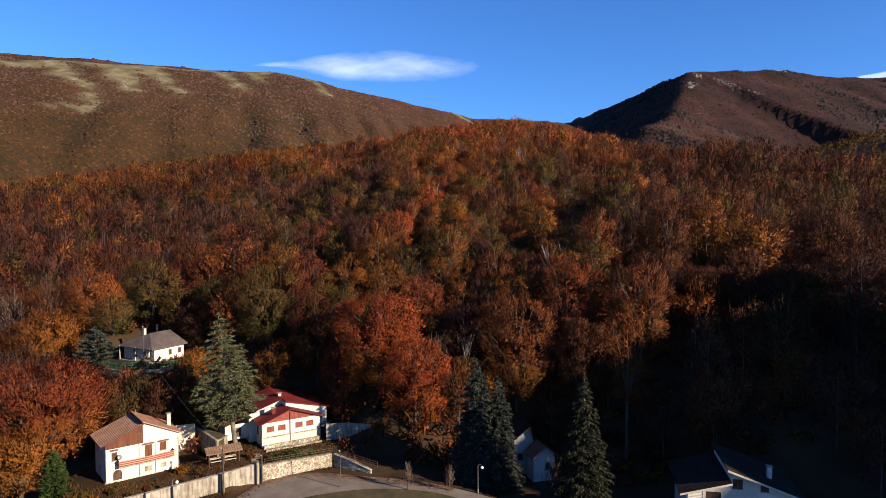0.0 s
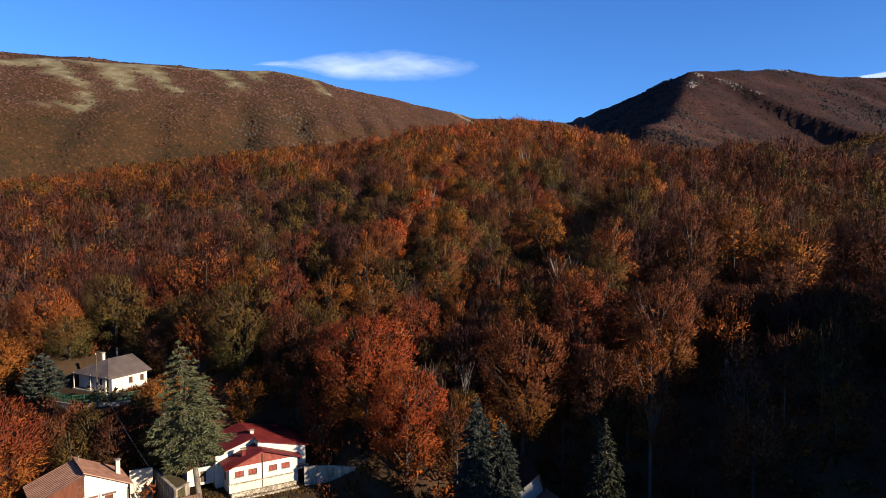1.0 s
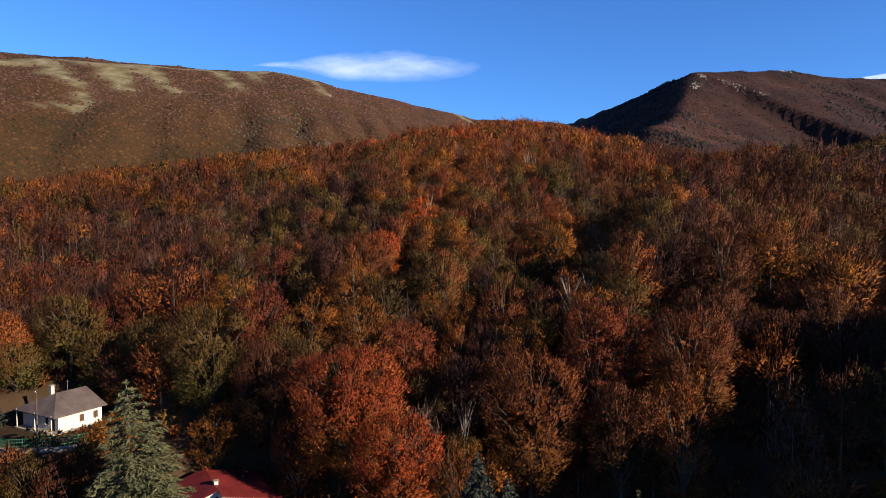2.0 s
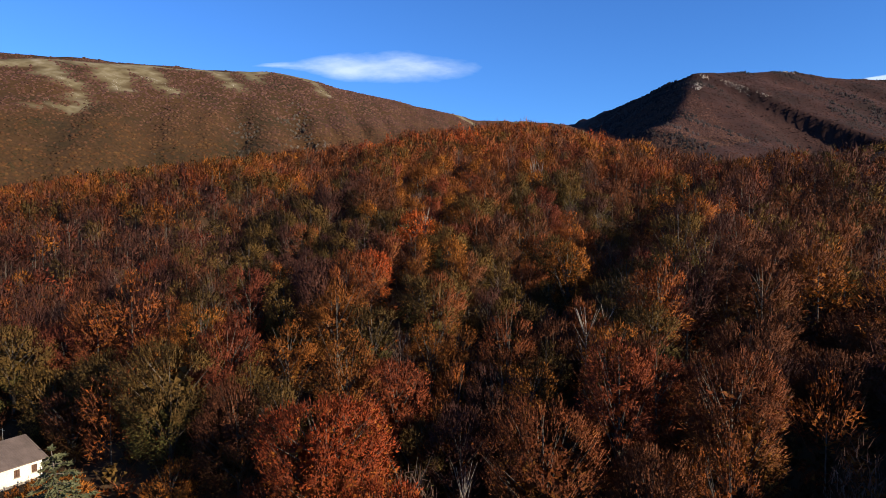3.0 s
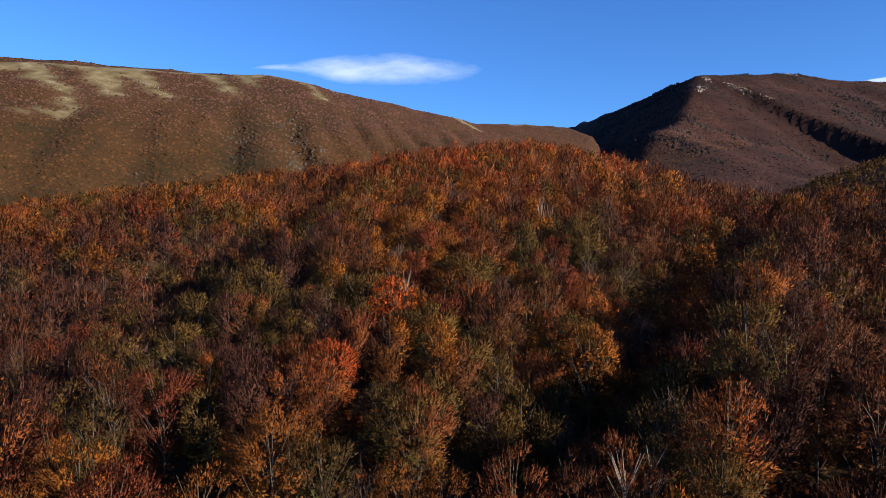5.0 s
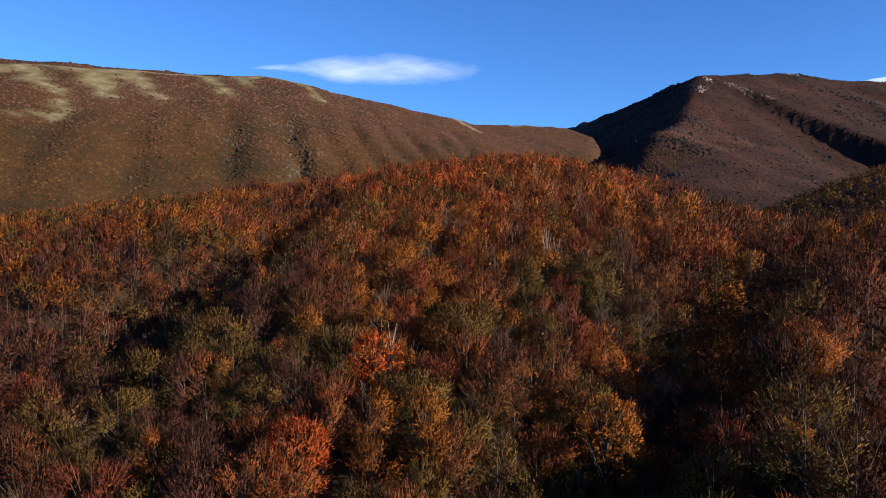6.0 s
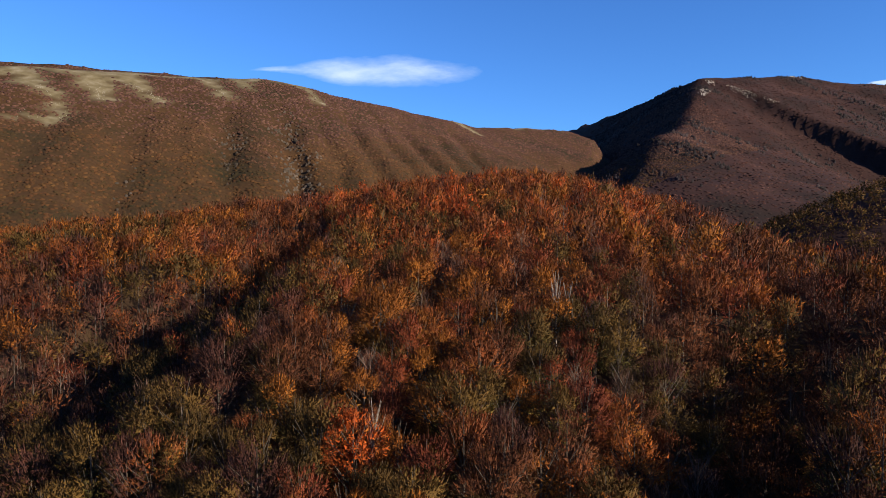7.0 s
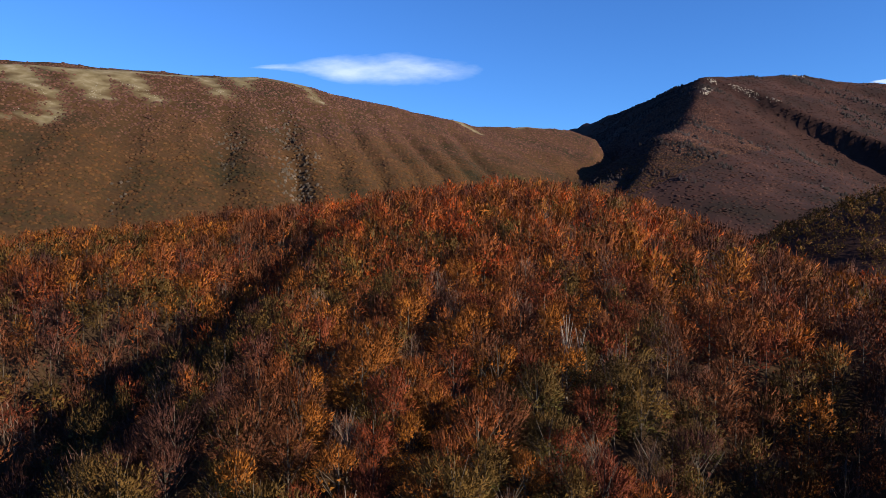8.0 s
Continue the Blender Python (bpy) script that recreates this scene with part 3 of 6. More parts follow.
def conifer(r, height, radius, rings, length, width, droop=0.35, per=26, flat=False, start=0.10, power=0.85):
    """A spruce or cedar: whorls of hanging sprays round a straight stem."""
    limbs = [stick((0, 0, -1), (0, 0, height * 0.98), 0.02 * height, 0.03, 7)]
    pts, outs = [], []
    for k in range(rings):
        f = k / (rings - 1)
        z = height * (start + (0.98 - start) * f)
        reach = radius * (1 - f) ** (0.6 if flat else power) * (0.6 + 0.4 * min(1, f / 0.22) if flat else 1.0) + 0.15
        arms = max(4, int(9 * (1 - f) + 4))
        for w in r.uniform(0, 6.283) + np.arange(arms) * 6.283 / arms + r.normal(0, 0.12, arms):
            L = reach * r.uniform(0.7, 1.12)
            d = np.array((math.cos(w), math.sin(w), 0))
            zz = z + r.normal(0, 0.12)
            tip = d * L + (0, 0, zz - droop * L)
            limbs.append(stick((0, 0, zz), tip, 0.05, 0.015, 3))
            m = max(3, int(per * L / radius))
            s = r.uniform(0.15, 1, m) ** 0.7
            side = np.cross(d, (0, 0, 1))
            spread = r.normal(0, 0.14 * L + 0.06, m) * (1.1 - 0.6 * s)
            p = (0, 0, zz) + (tip - (0, 0, zz)) * s[:, None] + side * spread[:, None]
            p[:, 2] -= np.abs(r.normal(0, 0.12, m))
            pts.append(p)
            outs.append(np.tile(d + (0, 0, -droop), (m, 1)) + side * np.sign(spread)[:, None] * 0.7)
    return merged(limbs), sprays(np.concatenate(pts), np.concatenate(outs), length, width, r)


def tree_thing(name, made, bark_m, leaf_m, label, category="tree", group="", leaf_name="crown", kind="rust"):
    """A tree as a thing with its trunk and crown."""
    top = tagged(new(name), label, category, group)
    for part_name, shape, m in (("trunk", made[0], bark_m), (leaf_name, made[1], leaf_m)):
        me = solid(*shape)
        me.materials.append(m)
        if len(shape) > 2:
            me.materials.append(twig_m[kind])
        new(part_name, me).parent = top
    return top


def at(x, y, turn=0.0, sink=0.15, z=None):
    return pose(x, y, (float(land(x, y)) if z is None else z) - sink, 0, 0, turn)


def scaled(m, s, sz=None):
    return m @ Matrix.Diagonal((s, s, sz or s, 1))


TWIGGY = {"blaze": 0.9, "plum": 1.8, "rust": 1.0, "red": 1.1, "gold": 0.55, "olive": 0.6, "brown": 1.5, "bare": 1.0, "flame": 0.8}  # twigs to leaves
KINDS = ["rust", "red", "gold", "olive", "brown", "bare", "flame", "plum"]
SAY = {"blaze": "red and orange beech tree with golden lower boughs", "plum": "purple-brown beech tree, nearly leafless, on the slope", "flame": "bright orange-red beech tree in autumn leaf on the slope", "rust": "rust-orange beech tree in autumn leaf on the slope", "red": "dark red beech tree in autumn leaf on the slope",
       "gold": "golden-yellow beech tree in autumn leaf on the slope", "olive": "olive-green beech tree turning in autumn on the slope",
       "brown": "brown beech tree with thinning autumn leaves on the slope", "bare": "leafless grey tree with fine twigs on the slope"}


def species(x, y):
    """Which kind of tree grows at each place: stands of a few dozen metres, with strays; darker kinds where the east
    foot lies in shade.
    """
    n = 0.8 * fbm(x / 45, y / 45, 2) + 0.75 * (hashed(np.floor(x * 3), np.floor(y * 3)) - 0.5)
    kinds = np.full(len(x), "rust", dtype=object)
    kinds[n > 0.07] = "gold"
    kinds[n > 0.30] = "olive"
    kinds[n < -0.19] = "red"
    kinds[n < -0.34] = "brown"
    dull = (x < -18) & (y > 165) & (y < 262) & (hashed(np.floor(x * 5), np.floor(y * 5) + 8) < 0.75)
    kinds[dull] = np.where(hashed(np.floor(x[dull] * 9), np.floor(y[dull] * 9)) < 0.6, "plum", np.where(x[dull] > -45, "olive", "brown"))
    west = (x < -48) & (y < 235) & (hashed(np.floor(x * 5) + 6, np.floor(y * 5)) < 0.4)
    kinds[west] = np.where(hashed(np.floor(x[west] * 9), np.floor(y[west] * 9) + 3) < 0.6, "plum", "red")
    high = (y > 245) & (x > -40) & (hashed(np.floor(x * 5) + 2, np.floor(y * 5)) < 0.6)
    kinds[high] = np.where(hashed(np.floor(x[high] * 9), np.floor(y[high] * 9)) < 0.3, "flame", "rust")
    # shade on the east foot is put into leaf colour: mostly dark kinds
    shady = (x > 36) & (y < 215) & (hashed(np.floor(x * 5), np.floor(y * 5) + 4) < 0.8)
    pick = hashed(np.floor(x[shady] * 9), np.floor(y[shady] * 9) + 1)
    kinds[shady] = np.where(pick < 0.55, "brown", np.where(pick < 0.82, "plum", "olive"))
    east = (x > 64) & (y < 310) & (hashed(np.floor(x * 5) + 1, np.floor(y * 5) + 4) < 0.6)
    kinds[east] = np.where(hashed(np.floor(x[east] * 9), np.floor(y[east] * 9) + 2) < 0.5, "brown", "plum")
    grove = (fbm(x / 13 + 4, y / 13, 2) > 0.06) & (x > -62) & (x < 34) & (y < 240) & (hashed(np.floor(x * 5) + 9, np.floor(y * 5)) < 0.62)
    kinds[grove] = "olive"
    stray = hashed(np.floor(x * 7) + 3, np.floor(y * 7))
    kinds[stray < 0.07] = "bare"
    kinds[stray > 0.93] = "olive"
    kinds[(stray > 0.07) & (stray < 0.11)] = "plum"
    return kinds


def tall_zone(x, y):
    """1 on the foot of the hill, where the trees are tall and wide."""
    return step(168, 150, y + 14 * fbm(x / 20, y / 20, 2))


def forest_places():
    gap = 4.4
    gx, gy = np.meshgrid(np.arange(-270, 300, gap), np.arange(98, 420, gap))
    x = gx.ravel() + rng.uniform(-0.46, 0.46, gx.size) * gap
    y = gy.ravel() + rng.uniform(-0.46, 0.46, gx.size) * gap
    wide = np.abs(x - 3) < 0.695 * y + 14
    edge = 121 + 13 * step(-10, -26, x) + 13 * step(-44, -52, x) - 40 * step(-73, -80, x) - 9 * step(16, 26, x) - 20 * step(56, 66, x)
    keep = wide & (y > edge) & (y < 392) & (rng.uniform(0, 1, len(x)) > 0.58 * tall_zone(x, y))
    keep &= (np.hypot(x - 41, y - 98) > 15) & ~((x > 8) & (x < 32) & (y < 120))
    for hx, hy, hr, *_ in BIG:
        keep &= np.hypot(x - hx, y - hy) > hr * 0.85
    return x[keep], y[keep]


# the large single trees of the lower slope: x, y, radius, height of the top over the road, foot of the crown, kind
# behind the spruces
EAST_TREES = [(14.3, 127.0, 7.6, 30.6, 6.5, "rust"), (24.8, 131.5, 5.2, 37.0, 15.0, "red"), (30.2, 133.5, 3.6, 36.2, 18.0, "red"), (37.6, 127.5, 6.4, 36.0, 14.0, "rust"), (33.3, 117.6, 3.4, 28.3, 9.0, "rust"), (54.0, 134.0, 6.0, 34.0, 16.0, "brown"), (26.5, 123.0, 5.4, 25.5, 8.0, "brown"), (45.5, 140.0, 5.6, 38.0, 18.0, "brown"), (63.0, 142.0, 6.0, 37.0, 18.0, "brown"), (74.0, 137.0, 6.2, 33.0, 14.0, "brown")]
# above the bungalow
BUNGALOW_TREES = [(-5.2, 121.5, 6.4, 21.5, 2.0, "flame"), (-12.6, 128.0, 8.4, 30.4, 3.0, "blaze"), (-37.8, 141.5, 7.6, 34.0, 12.0, "olive"), (-26.5, 137.0, 6.0, 29.5, 9.0, "brown"), (-4.8, 141.0, 5.2, 32.0, 14.0, "red"), (-11.8, 140.0, 5.2, 35.0, 16.0, "gold"), (-20.5, 130.0, 4.6, 20.0, 3.0, "red"), (4.2, 133.5, 4.6, 27.0, 9.0, "plum"), (-31.0, 146.5, 5.4, 36.5, 17.0, "red")]
# higher on the slope, standing out by their colour
SLOPE_TREES = [(11.8, 147.0, 4.2, 38.0, 22.0, "rust"), (-20.0, 162.5, 5.2, 44.6, 30.0, "plum"), (-11.5, 169.0, 3.9, 46.2, 32.0, "flame"), (-4.3, 184.5, 3.8, 53.2, 39.0, "flame"), (-62.4, 158.0, 5.2, 34.0, 17.0, "red"), (5.6, 191.0, 3.8, 54.6, 41.0, "gold"), (25.8, 174.0, 4.0, 48.0, 32.0, "gold"), (-26.0, 161.5, 3.8, 41.5, 27.0, "olive")]
# round the upper house
UPPER_TREES = [(-66.0, 106.5, 9.2, 21.0, 3.0, "blaze"), (-63.6, 97.0, 5.2, 11.2, 2.0, "gold"), (-79.0, 147.0, 6.8, 32.0, 15.0, "rust"), (-82.4, 135.0, 6.6, 25.0, 11.0, "gold"), (-67.9, 152.5, 6.4, 34.6, 15.0, "olive"), (-74.0, 146.0, 4.8, 27.0, 13.5, "olive"), (-60.5, 150.0, 4.8, 29.0, 14.0, "olive"), (-55.0, 146.5, 4.2, 26.0, 13.0, "brown"), (-49.5, 132.0, 4.2, 17.0, 8.0, "gold"), (-50.5, 149.0, 6.0, 30.0, 13.0, "olive"), (-64.0, 120.5, 3.6, 14.0, 3.0, "brown"), (-58.0, 118.0, 3.2, 12.0, 2.5, "olive"), (-52.5, 120.0, 3.4, 13.5, 3.0, "brown"), (-57.3, 122.6, 3.2, 15.0, 6.0, "olive"), (-61.0, 124.0, 3.0, 15.5, 7.0, "brown"), (-69.5, 124.0, 3.6, 14.0, 6.0, "olive"), (-47.5, 122.5, 3.0, 12.0, 3.5, "olive"), (-49.2, 124.6, 3.2, 13.5, 5.0, "brown"), (-50.6, 127.6, 3.0, 15.5, 8.0, "olive"), (-53.6, 124.5, 2.8, 15.0, 7.0, "brown")]
BIG = EAST_TREES + BUNGALOW_TREES + SLOPE_TREES + UPPER_TREES

fx, fy = forest_places()
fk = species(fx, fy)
near = np.argsort(np.hypot((fx - 5) * 1.1, fy - 160))[:280]
tall = tall_zone(fx, fy) > 0.5
is_near = np.zeros(len(fx), bool)
is_near[near] = True

# single trees beside the path, each kind in three shapes, and two for the foot of the hill
protos = {}
for kind in KINDS:
    for v in range(5):
        if kind == "bare":
            made = bare_tree(rng, 9.5 if v < 3 else 14.0, 2.4 if v < 3 else 3.4, 420)
        elif v > 2:
            made = beech(rng, 13.5 + v, 3.9 + 0.1 * v, int(2100 / (0.6 + 0.4 * TWIGGY[kind])), 0.54, 0.14, 15, 0.24, 0.08, TWIGGY[kind], 46)
        else:
            made = beech(rng, 9.6 + v, 2.95 + 0.2 * v, int(1250 / (0.6 + 0.4 * TWIGGY[kind])), 0.52, 0.13, 11, 0.18, 0.06, TWIGGY[kind])
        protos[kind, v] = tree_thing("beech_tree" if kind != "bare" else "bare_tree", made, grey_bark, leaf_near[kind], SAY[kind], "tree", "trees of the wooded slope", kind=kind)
used = set()
for i in near:
    key = (fk[i], int(rng.integers(3, 5) if tall[i] else rng.integers(0, 3)))
    m = scaled(at(fx[i], fy[i], rng.uniform(0, 360)), rng.uniform(0.82, 1.22))
    if key in used:
        t = copy_thing(protos[key], m)
        t.scale = m.to_scale()
    else:
        protos[key].matrix_basis = m
        used.add(key)
for key, ob in protos.items():
    if key not in used:
        for child in list(ob.children):
            bpy.data.objects.remove(child)
        bpy.data.objects.remove(ob)


for hx, hy, hr, top, foot, kind in BIG:
    base = float(land(hx, hy))
    hh = top - base
    made = beech(rng, hh, hr, int(190 * hr * hr), 0.50, 0.17, int(8 + 2.6 * hr), 0.3 + 0.02 * hr, max(0.03, (foot - base) / hh), TWIGGY[kind], int(30 * hr))
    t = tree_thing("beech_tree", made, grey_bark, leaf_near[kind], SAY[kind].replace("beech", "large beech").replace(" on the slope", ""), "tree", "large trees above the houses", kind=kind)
    t.matrix_basis = at(hx, hy, 0)


def planted(shapes, x, y, size):
    """All the trees of one kind of wood, joined."""
    which = rng.integers(0, len(shapes), len(x))
    z = np.where(y > 375, sheet_z(x, y), land(x, y)) - 0.2
    cos, faces, slots, ways, k = [], [], [], [], 0
    for i in range(len(x)):
        co, f, *rest = shapes[which[i]]
        w = rng.uniform(0, 6.283)
        spin = np.array(((math.cos(w), math.sin(w), 0), (-math.sin(w), math.cos(w), 0), (0, 0, 1)))
        cos.append(co @ spin * size[i] + (x[i], y[i], z[i]))
        if rest:
            slots.append(rest[0])
            ways.append(rest[1] @ spin)
        faces.append(f + k)
        k += len(co)
    return solid(np.concatenate(cos), np.concatenate(faces), *((np.concatenate(slots), np.concatenate(ways)) if slots else ()))


outlying = np.where((np.hypot(fx - 6, fy - 118) > 128) | (fx > 105) & (fy < 205), 2, np.where(np.hypot(fx + 8, fy - 185) < 70, 0, 1))
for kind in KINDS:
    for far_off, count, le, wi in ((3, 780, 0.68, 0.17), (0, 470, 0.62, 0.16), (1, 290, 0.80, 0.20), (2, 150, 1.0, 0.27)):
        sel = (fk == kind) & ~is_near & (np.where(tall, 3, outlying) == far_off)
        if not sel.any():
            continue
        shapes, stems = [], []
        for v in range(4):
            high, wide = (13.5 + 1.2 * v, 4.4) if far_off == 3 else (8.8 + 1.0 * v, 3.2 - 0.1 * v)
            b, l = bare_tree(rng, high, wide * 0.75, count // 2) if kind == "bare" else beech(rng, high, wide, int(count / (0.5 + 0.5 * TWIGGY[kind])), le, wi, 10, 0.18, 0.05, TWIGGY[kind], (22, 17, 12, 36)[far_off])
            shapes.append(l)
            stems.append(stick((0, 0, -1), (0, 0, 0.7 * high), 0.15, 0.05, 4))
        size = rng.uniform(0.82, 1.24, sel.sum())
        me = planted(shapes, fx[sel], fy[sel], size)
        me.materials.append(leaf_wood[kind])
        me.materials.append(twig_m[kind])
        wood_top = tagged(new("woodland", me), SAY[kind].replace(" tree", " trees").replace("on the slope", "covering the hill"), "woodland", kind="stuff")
        me = planted(stems, fx[sel], fy[sel], size)
        me.materials.append(grey_bark)
        tr = new("trunks", me)
        tr.parent = wood_top


# brambles and saplings under and before the trees
gx, gy = np.meshgrid(np.arange(-84, 120, 2.6), np.arange(105, 168, 2.6))
ux, uy = gx.ravel() + rng.uniform(-1.2, 1.2, gx.size), gy.ravel() + rng.uniform(-1.2, 1.2, gx.size)
ok = (np.abs(ux) < 0.72 * uy + 20) & ((uy > 122 + 12 * step(-10, -24, ux) + 14 * step(-44, -52, ux)) | (ux > -20) & (uy > 117.5) & (ux < -4) & ~((ux < -13) & (uy > 120) & (uy < 124)) | (ux > -6) & (uy > 109 + 4 * step(20, 0, ux)) | (ux < -42) & (uy > 116) & (uy < 129) & (rng.uniform(0, 1, len(ux)) < 0.8))
ok &= (np.hypot(ux - 41, uy - 98) > 14) & ~((ux > 5) & (ux < 20) & (uy < 122)) & (np.hypot(ux - TURN_X, uy - TURN_Y) > verge(ux, uy) + 1.5)
ux, uy = ux[ok], uy[ok]
uk = rng.integers(0, 3, len(ux))
for k, kind in enumerate(("brown", "olive", "rust")):
    shapes = [beech(rng, 2.6, 1.5, 42, 0.7, 0.4, 5, 0.05, 0.0, 0.5, 5)[1] for _ in range(3)]
    me = planted(shapes, ux[uk == k], uy[uk == k], rng.uniform(0.6, 1.5, (uk == k).sum()))
    me.materials.append(leaf_wood[kind])
    me.materials.append(twig_m[kind])
    tagged(new("undergrowth", me), "low " + kind.replace("rust", "rust-brown") + " brambles and saplings under the trees", "undergrowth", kind="stuff")


def tufts(x, y, size, height):
    """Distant tree crowns: small uneven domes."""
    n, k = len(x), 3
    z = sheet_z(x, y)
    w = np.linspace(0, 2 * math.pi, k + 1)[:-1]
    low, high = (np.stack([r * np.cos(w + o), r * np.sin(w + o), 0 * w + h], -1) for r, o, h in ((1.0, 0.0, 0.0), (0.72, 0.8, 0.68)))
    co = np.tile(np.concatenate([low, high, [(0, 0, 1.0)]]), (n, 1, 1)) * rng.uniform(0.55, 1.4, (n, 2 * k + 1, 1))
    co[:, :, :2] *= size[:, None, None]
    turn = rng.uniform(0, 6.283, (n, 1))
    co[:, :, 0], co[:, :, 1] = co[:, :, 0] * np.cos(turn) - co[:, :, 1] * np.sin(turn), co[:, :, 0] * np.sin(turn) + co[:, :, 1] * np.cos(turn)
    shape = co * np.stack([1 / size, 1 / size, 0 * size + 1], -1)[:, None, :]
    co[:, :, 2] *= height[:, None]
    co[:, :k, 2] = -1.5
    co += np.stack([x, y, z], -1)[:, None, :]
    i = np.arange(k)
    j = (i + 1) % k
    tri = np.concatenate([np.stack([i, j, i + k], -1), np.stack([j, j + k, i + k], -1), np.stack([i + k, j + k, 0 * i + 2 * k], -1)])
    f = (tri[None] + (np.arange(n) * (2 * k + 1))[:, None, None]).reshape(-1, 3)
    # light falls through thin crowns: they shade much as the slope does
    slope = np.stack([sheet_z(x - 15, y) - sheet_z(x + 15, y), sheet_z(x, y - 15) - sheet_z(x, y + 15), 0 * x + 30], -1)
    slope /= np.linalg.norm(slope, axis=1)[:, None]
    own = shape * (1, 1, 0.8)
    own = own / np.linalg.norm(own, axis=2)[:, :, None]
    return solid(co.reshape(-1, 3), f, None, (slope[:, None, :] + 0.8 * own).reshape(-1, 3))


def far_leaf(name, stops, upper=None):
    m, t, b = material(name, 0.9, 0, 0.1)
    geo = t.nodes.new("ShaderNodeNewGeometry")
    mixv = t.nodes.new("ShaderNodeMath")
    mixv.operation = "MULTIPLY_ADD"
    t.links.new(geo.outputs["Random Per Island"], mixv.inputs[0])
    mixv.inputs[1].default_value = 0.68
    sub = t.nodes.new("ShaderNodeMath")
    sub.operation = "MULTIPLY_ADD"
    t.links.new(grain(t, 160.0, 4.0), sub.inputs[0])
    sub.inputs[1].default_value, sub.inputs[2].default_value = 1.6, -0.64
    t.links.new(sub.outputs[0], mixv.inputs[2])
    c = ramp(t, mixv.outputs[0], stops)
    if upper:
        # leafless kinds take over towards the tree line
        sep = t.nodes.new("ShaderNodeSeparateXYZ")
        t.links.new(geo.outputs["Position"], sep.inputs[0])
        rise = t.nodes.new("ShaderNodeMath")
        rise.operation = "MULTIPLY_ADD"
        t.links.new(grain(t, 90.0, 4.0), rise.inputs[0])
        rise.inputs[1].default_value = 260.0
        t.links.new(sep.outputs[2], rise.inputs[2])
        span = t.nodes.new("ShaderNodeMapRange")
        span.inputs[1].default_value, span.inputs[2].default_value = 300.0, 430.0
        t.links.new(rise.outputs[0], span.inputs[0])
        c = blend(t, c, ramp(t, geo.outputs["Random Per Island"], upper), span.outputs[0])
    c = blend(t, c, ramp(t, grain(t, 2.0, 2.0), [(0.3, (0.62, 0.62, 0.62)), (0.7, (1, 1, 1))]), 0.8, "MULTIPLY")
    t.links.new(c, b.inputs["Base Color"])
    relief(t, b, grain(t, 2.0, 3.0), 0.4, 0.5)
    return m


def far_wood(name, x, y, size, height, stops, label, upper=None):
    me = tufts(x, y, size, height)
    me.materials.append(far_leaf(name + "_leaves", stops, upper))
    return tagged(new(name, me), label, "woodland", kind="stuff")


def scatter(x0, x1, y0, y1, gap):
    n = int((x1 - x0) * (y1 - y0) / gap ** 2)
    return rng.uniform(x0, x1, n), rng.uniform(y0, y1, n)


# woods of the long ridge, with darker trees in its gullies
x, y = scatter(-1300, 900, 420, 2650, 6.2)
ok = (np.abs(x) < 0.72 * y + 20) & (land(x, y) > 60) & (rng.uniform(0, 1, len(x)) > bare_slope(x, y) * 1.2)
s, d = along(x, y, LEFT[1], LEFT[4])
ok &= (d > -700) & (d < 110) & (y > 700 - 0.3 * x)
x, y = x[ok], y[ok]
s, d = along(x, y, LEFT[1], LEFT[3])
gw = gully_line(s * 1333, -d) + rng.normal(0, 8, len(x))
deep = np.zeros(len(x), bool)
for bed, wide, top, foot in ((347, 10, 430, 530), (510, 20, 290, 450), (633, 24, 230, 560)):
    deep |= (np.abs(gw - bed - 4) < wide * step(top - 40, top + 60, -d) * step(foot + 40, foot - 60, -d) * (1 + 1.6 * fbm(x / 30, y / 30, 2))) & (rng.uniform(0, 1, len(x)) < 0.5)
far_wood("ridge_woodland", x[~deep], y[~deep], rng.uniform(2.6, 4.3, (~deep).sum()), rng.uniform(1.0, 2.3, (~deep).sum()),
         [(0.05, (0.019, 0.015, 0.007)), (0.35, (0.034, 0.020, 0.008)), (0.65, (0.049, 0.022, 0.009)), (1.0, (0.076, 0.040, 0.014))], "brown and olive autumn woods on the long mountain ridge",
         [(0.0, (0.036, 0.018, 0.015)), (0.6, (0.057, 0.028, 0.022)), (1.0, (0.086, 0.045, 0.033))])
far_wood("gully_woodland", x[deep], y[deep], rng.uniform(2.4, 4.0, deep.sum()), rng.uniform(2.0, 4.2, deep.sum()),
         [(0.05, (0.026, 0.022, 0.016)), (0.5, (0.048, 0.038, 0.029)), (1.0, (0.090, 0.070, 0.055))], "dark grey-green trees in the gullies of the ridge")
# woods of the high mountain
x, y = scatter(250, 2400, 1150, 3150, 11.4)
ok = (np.abs(x) < 0.72 * y + 20) & (land(x, y) > 10) & (right_mountain(x, y) > np.maximum(left_mountain(x, y), 8))
x, y = x[ok], y[ok]
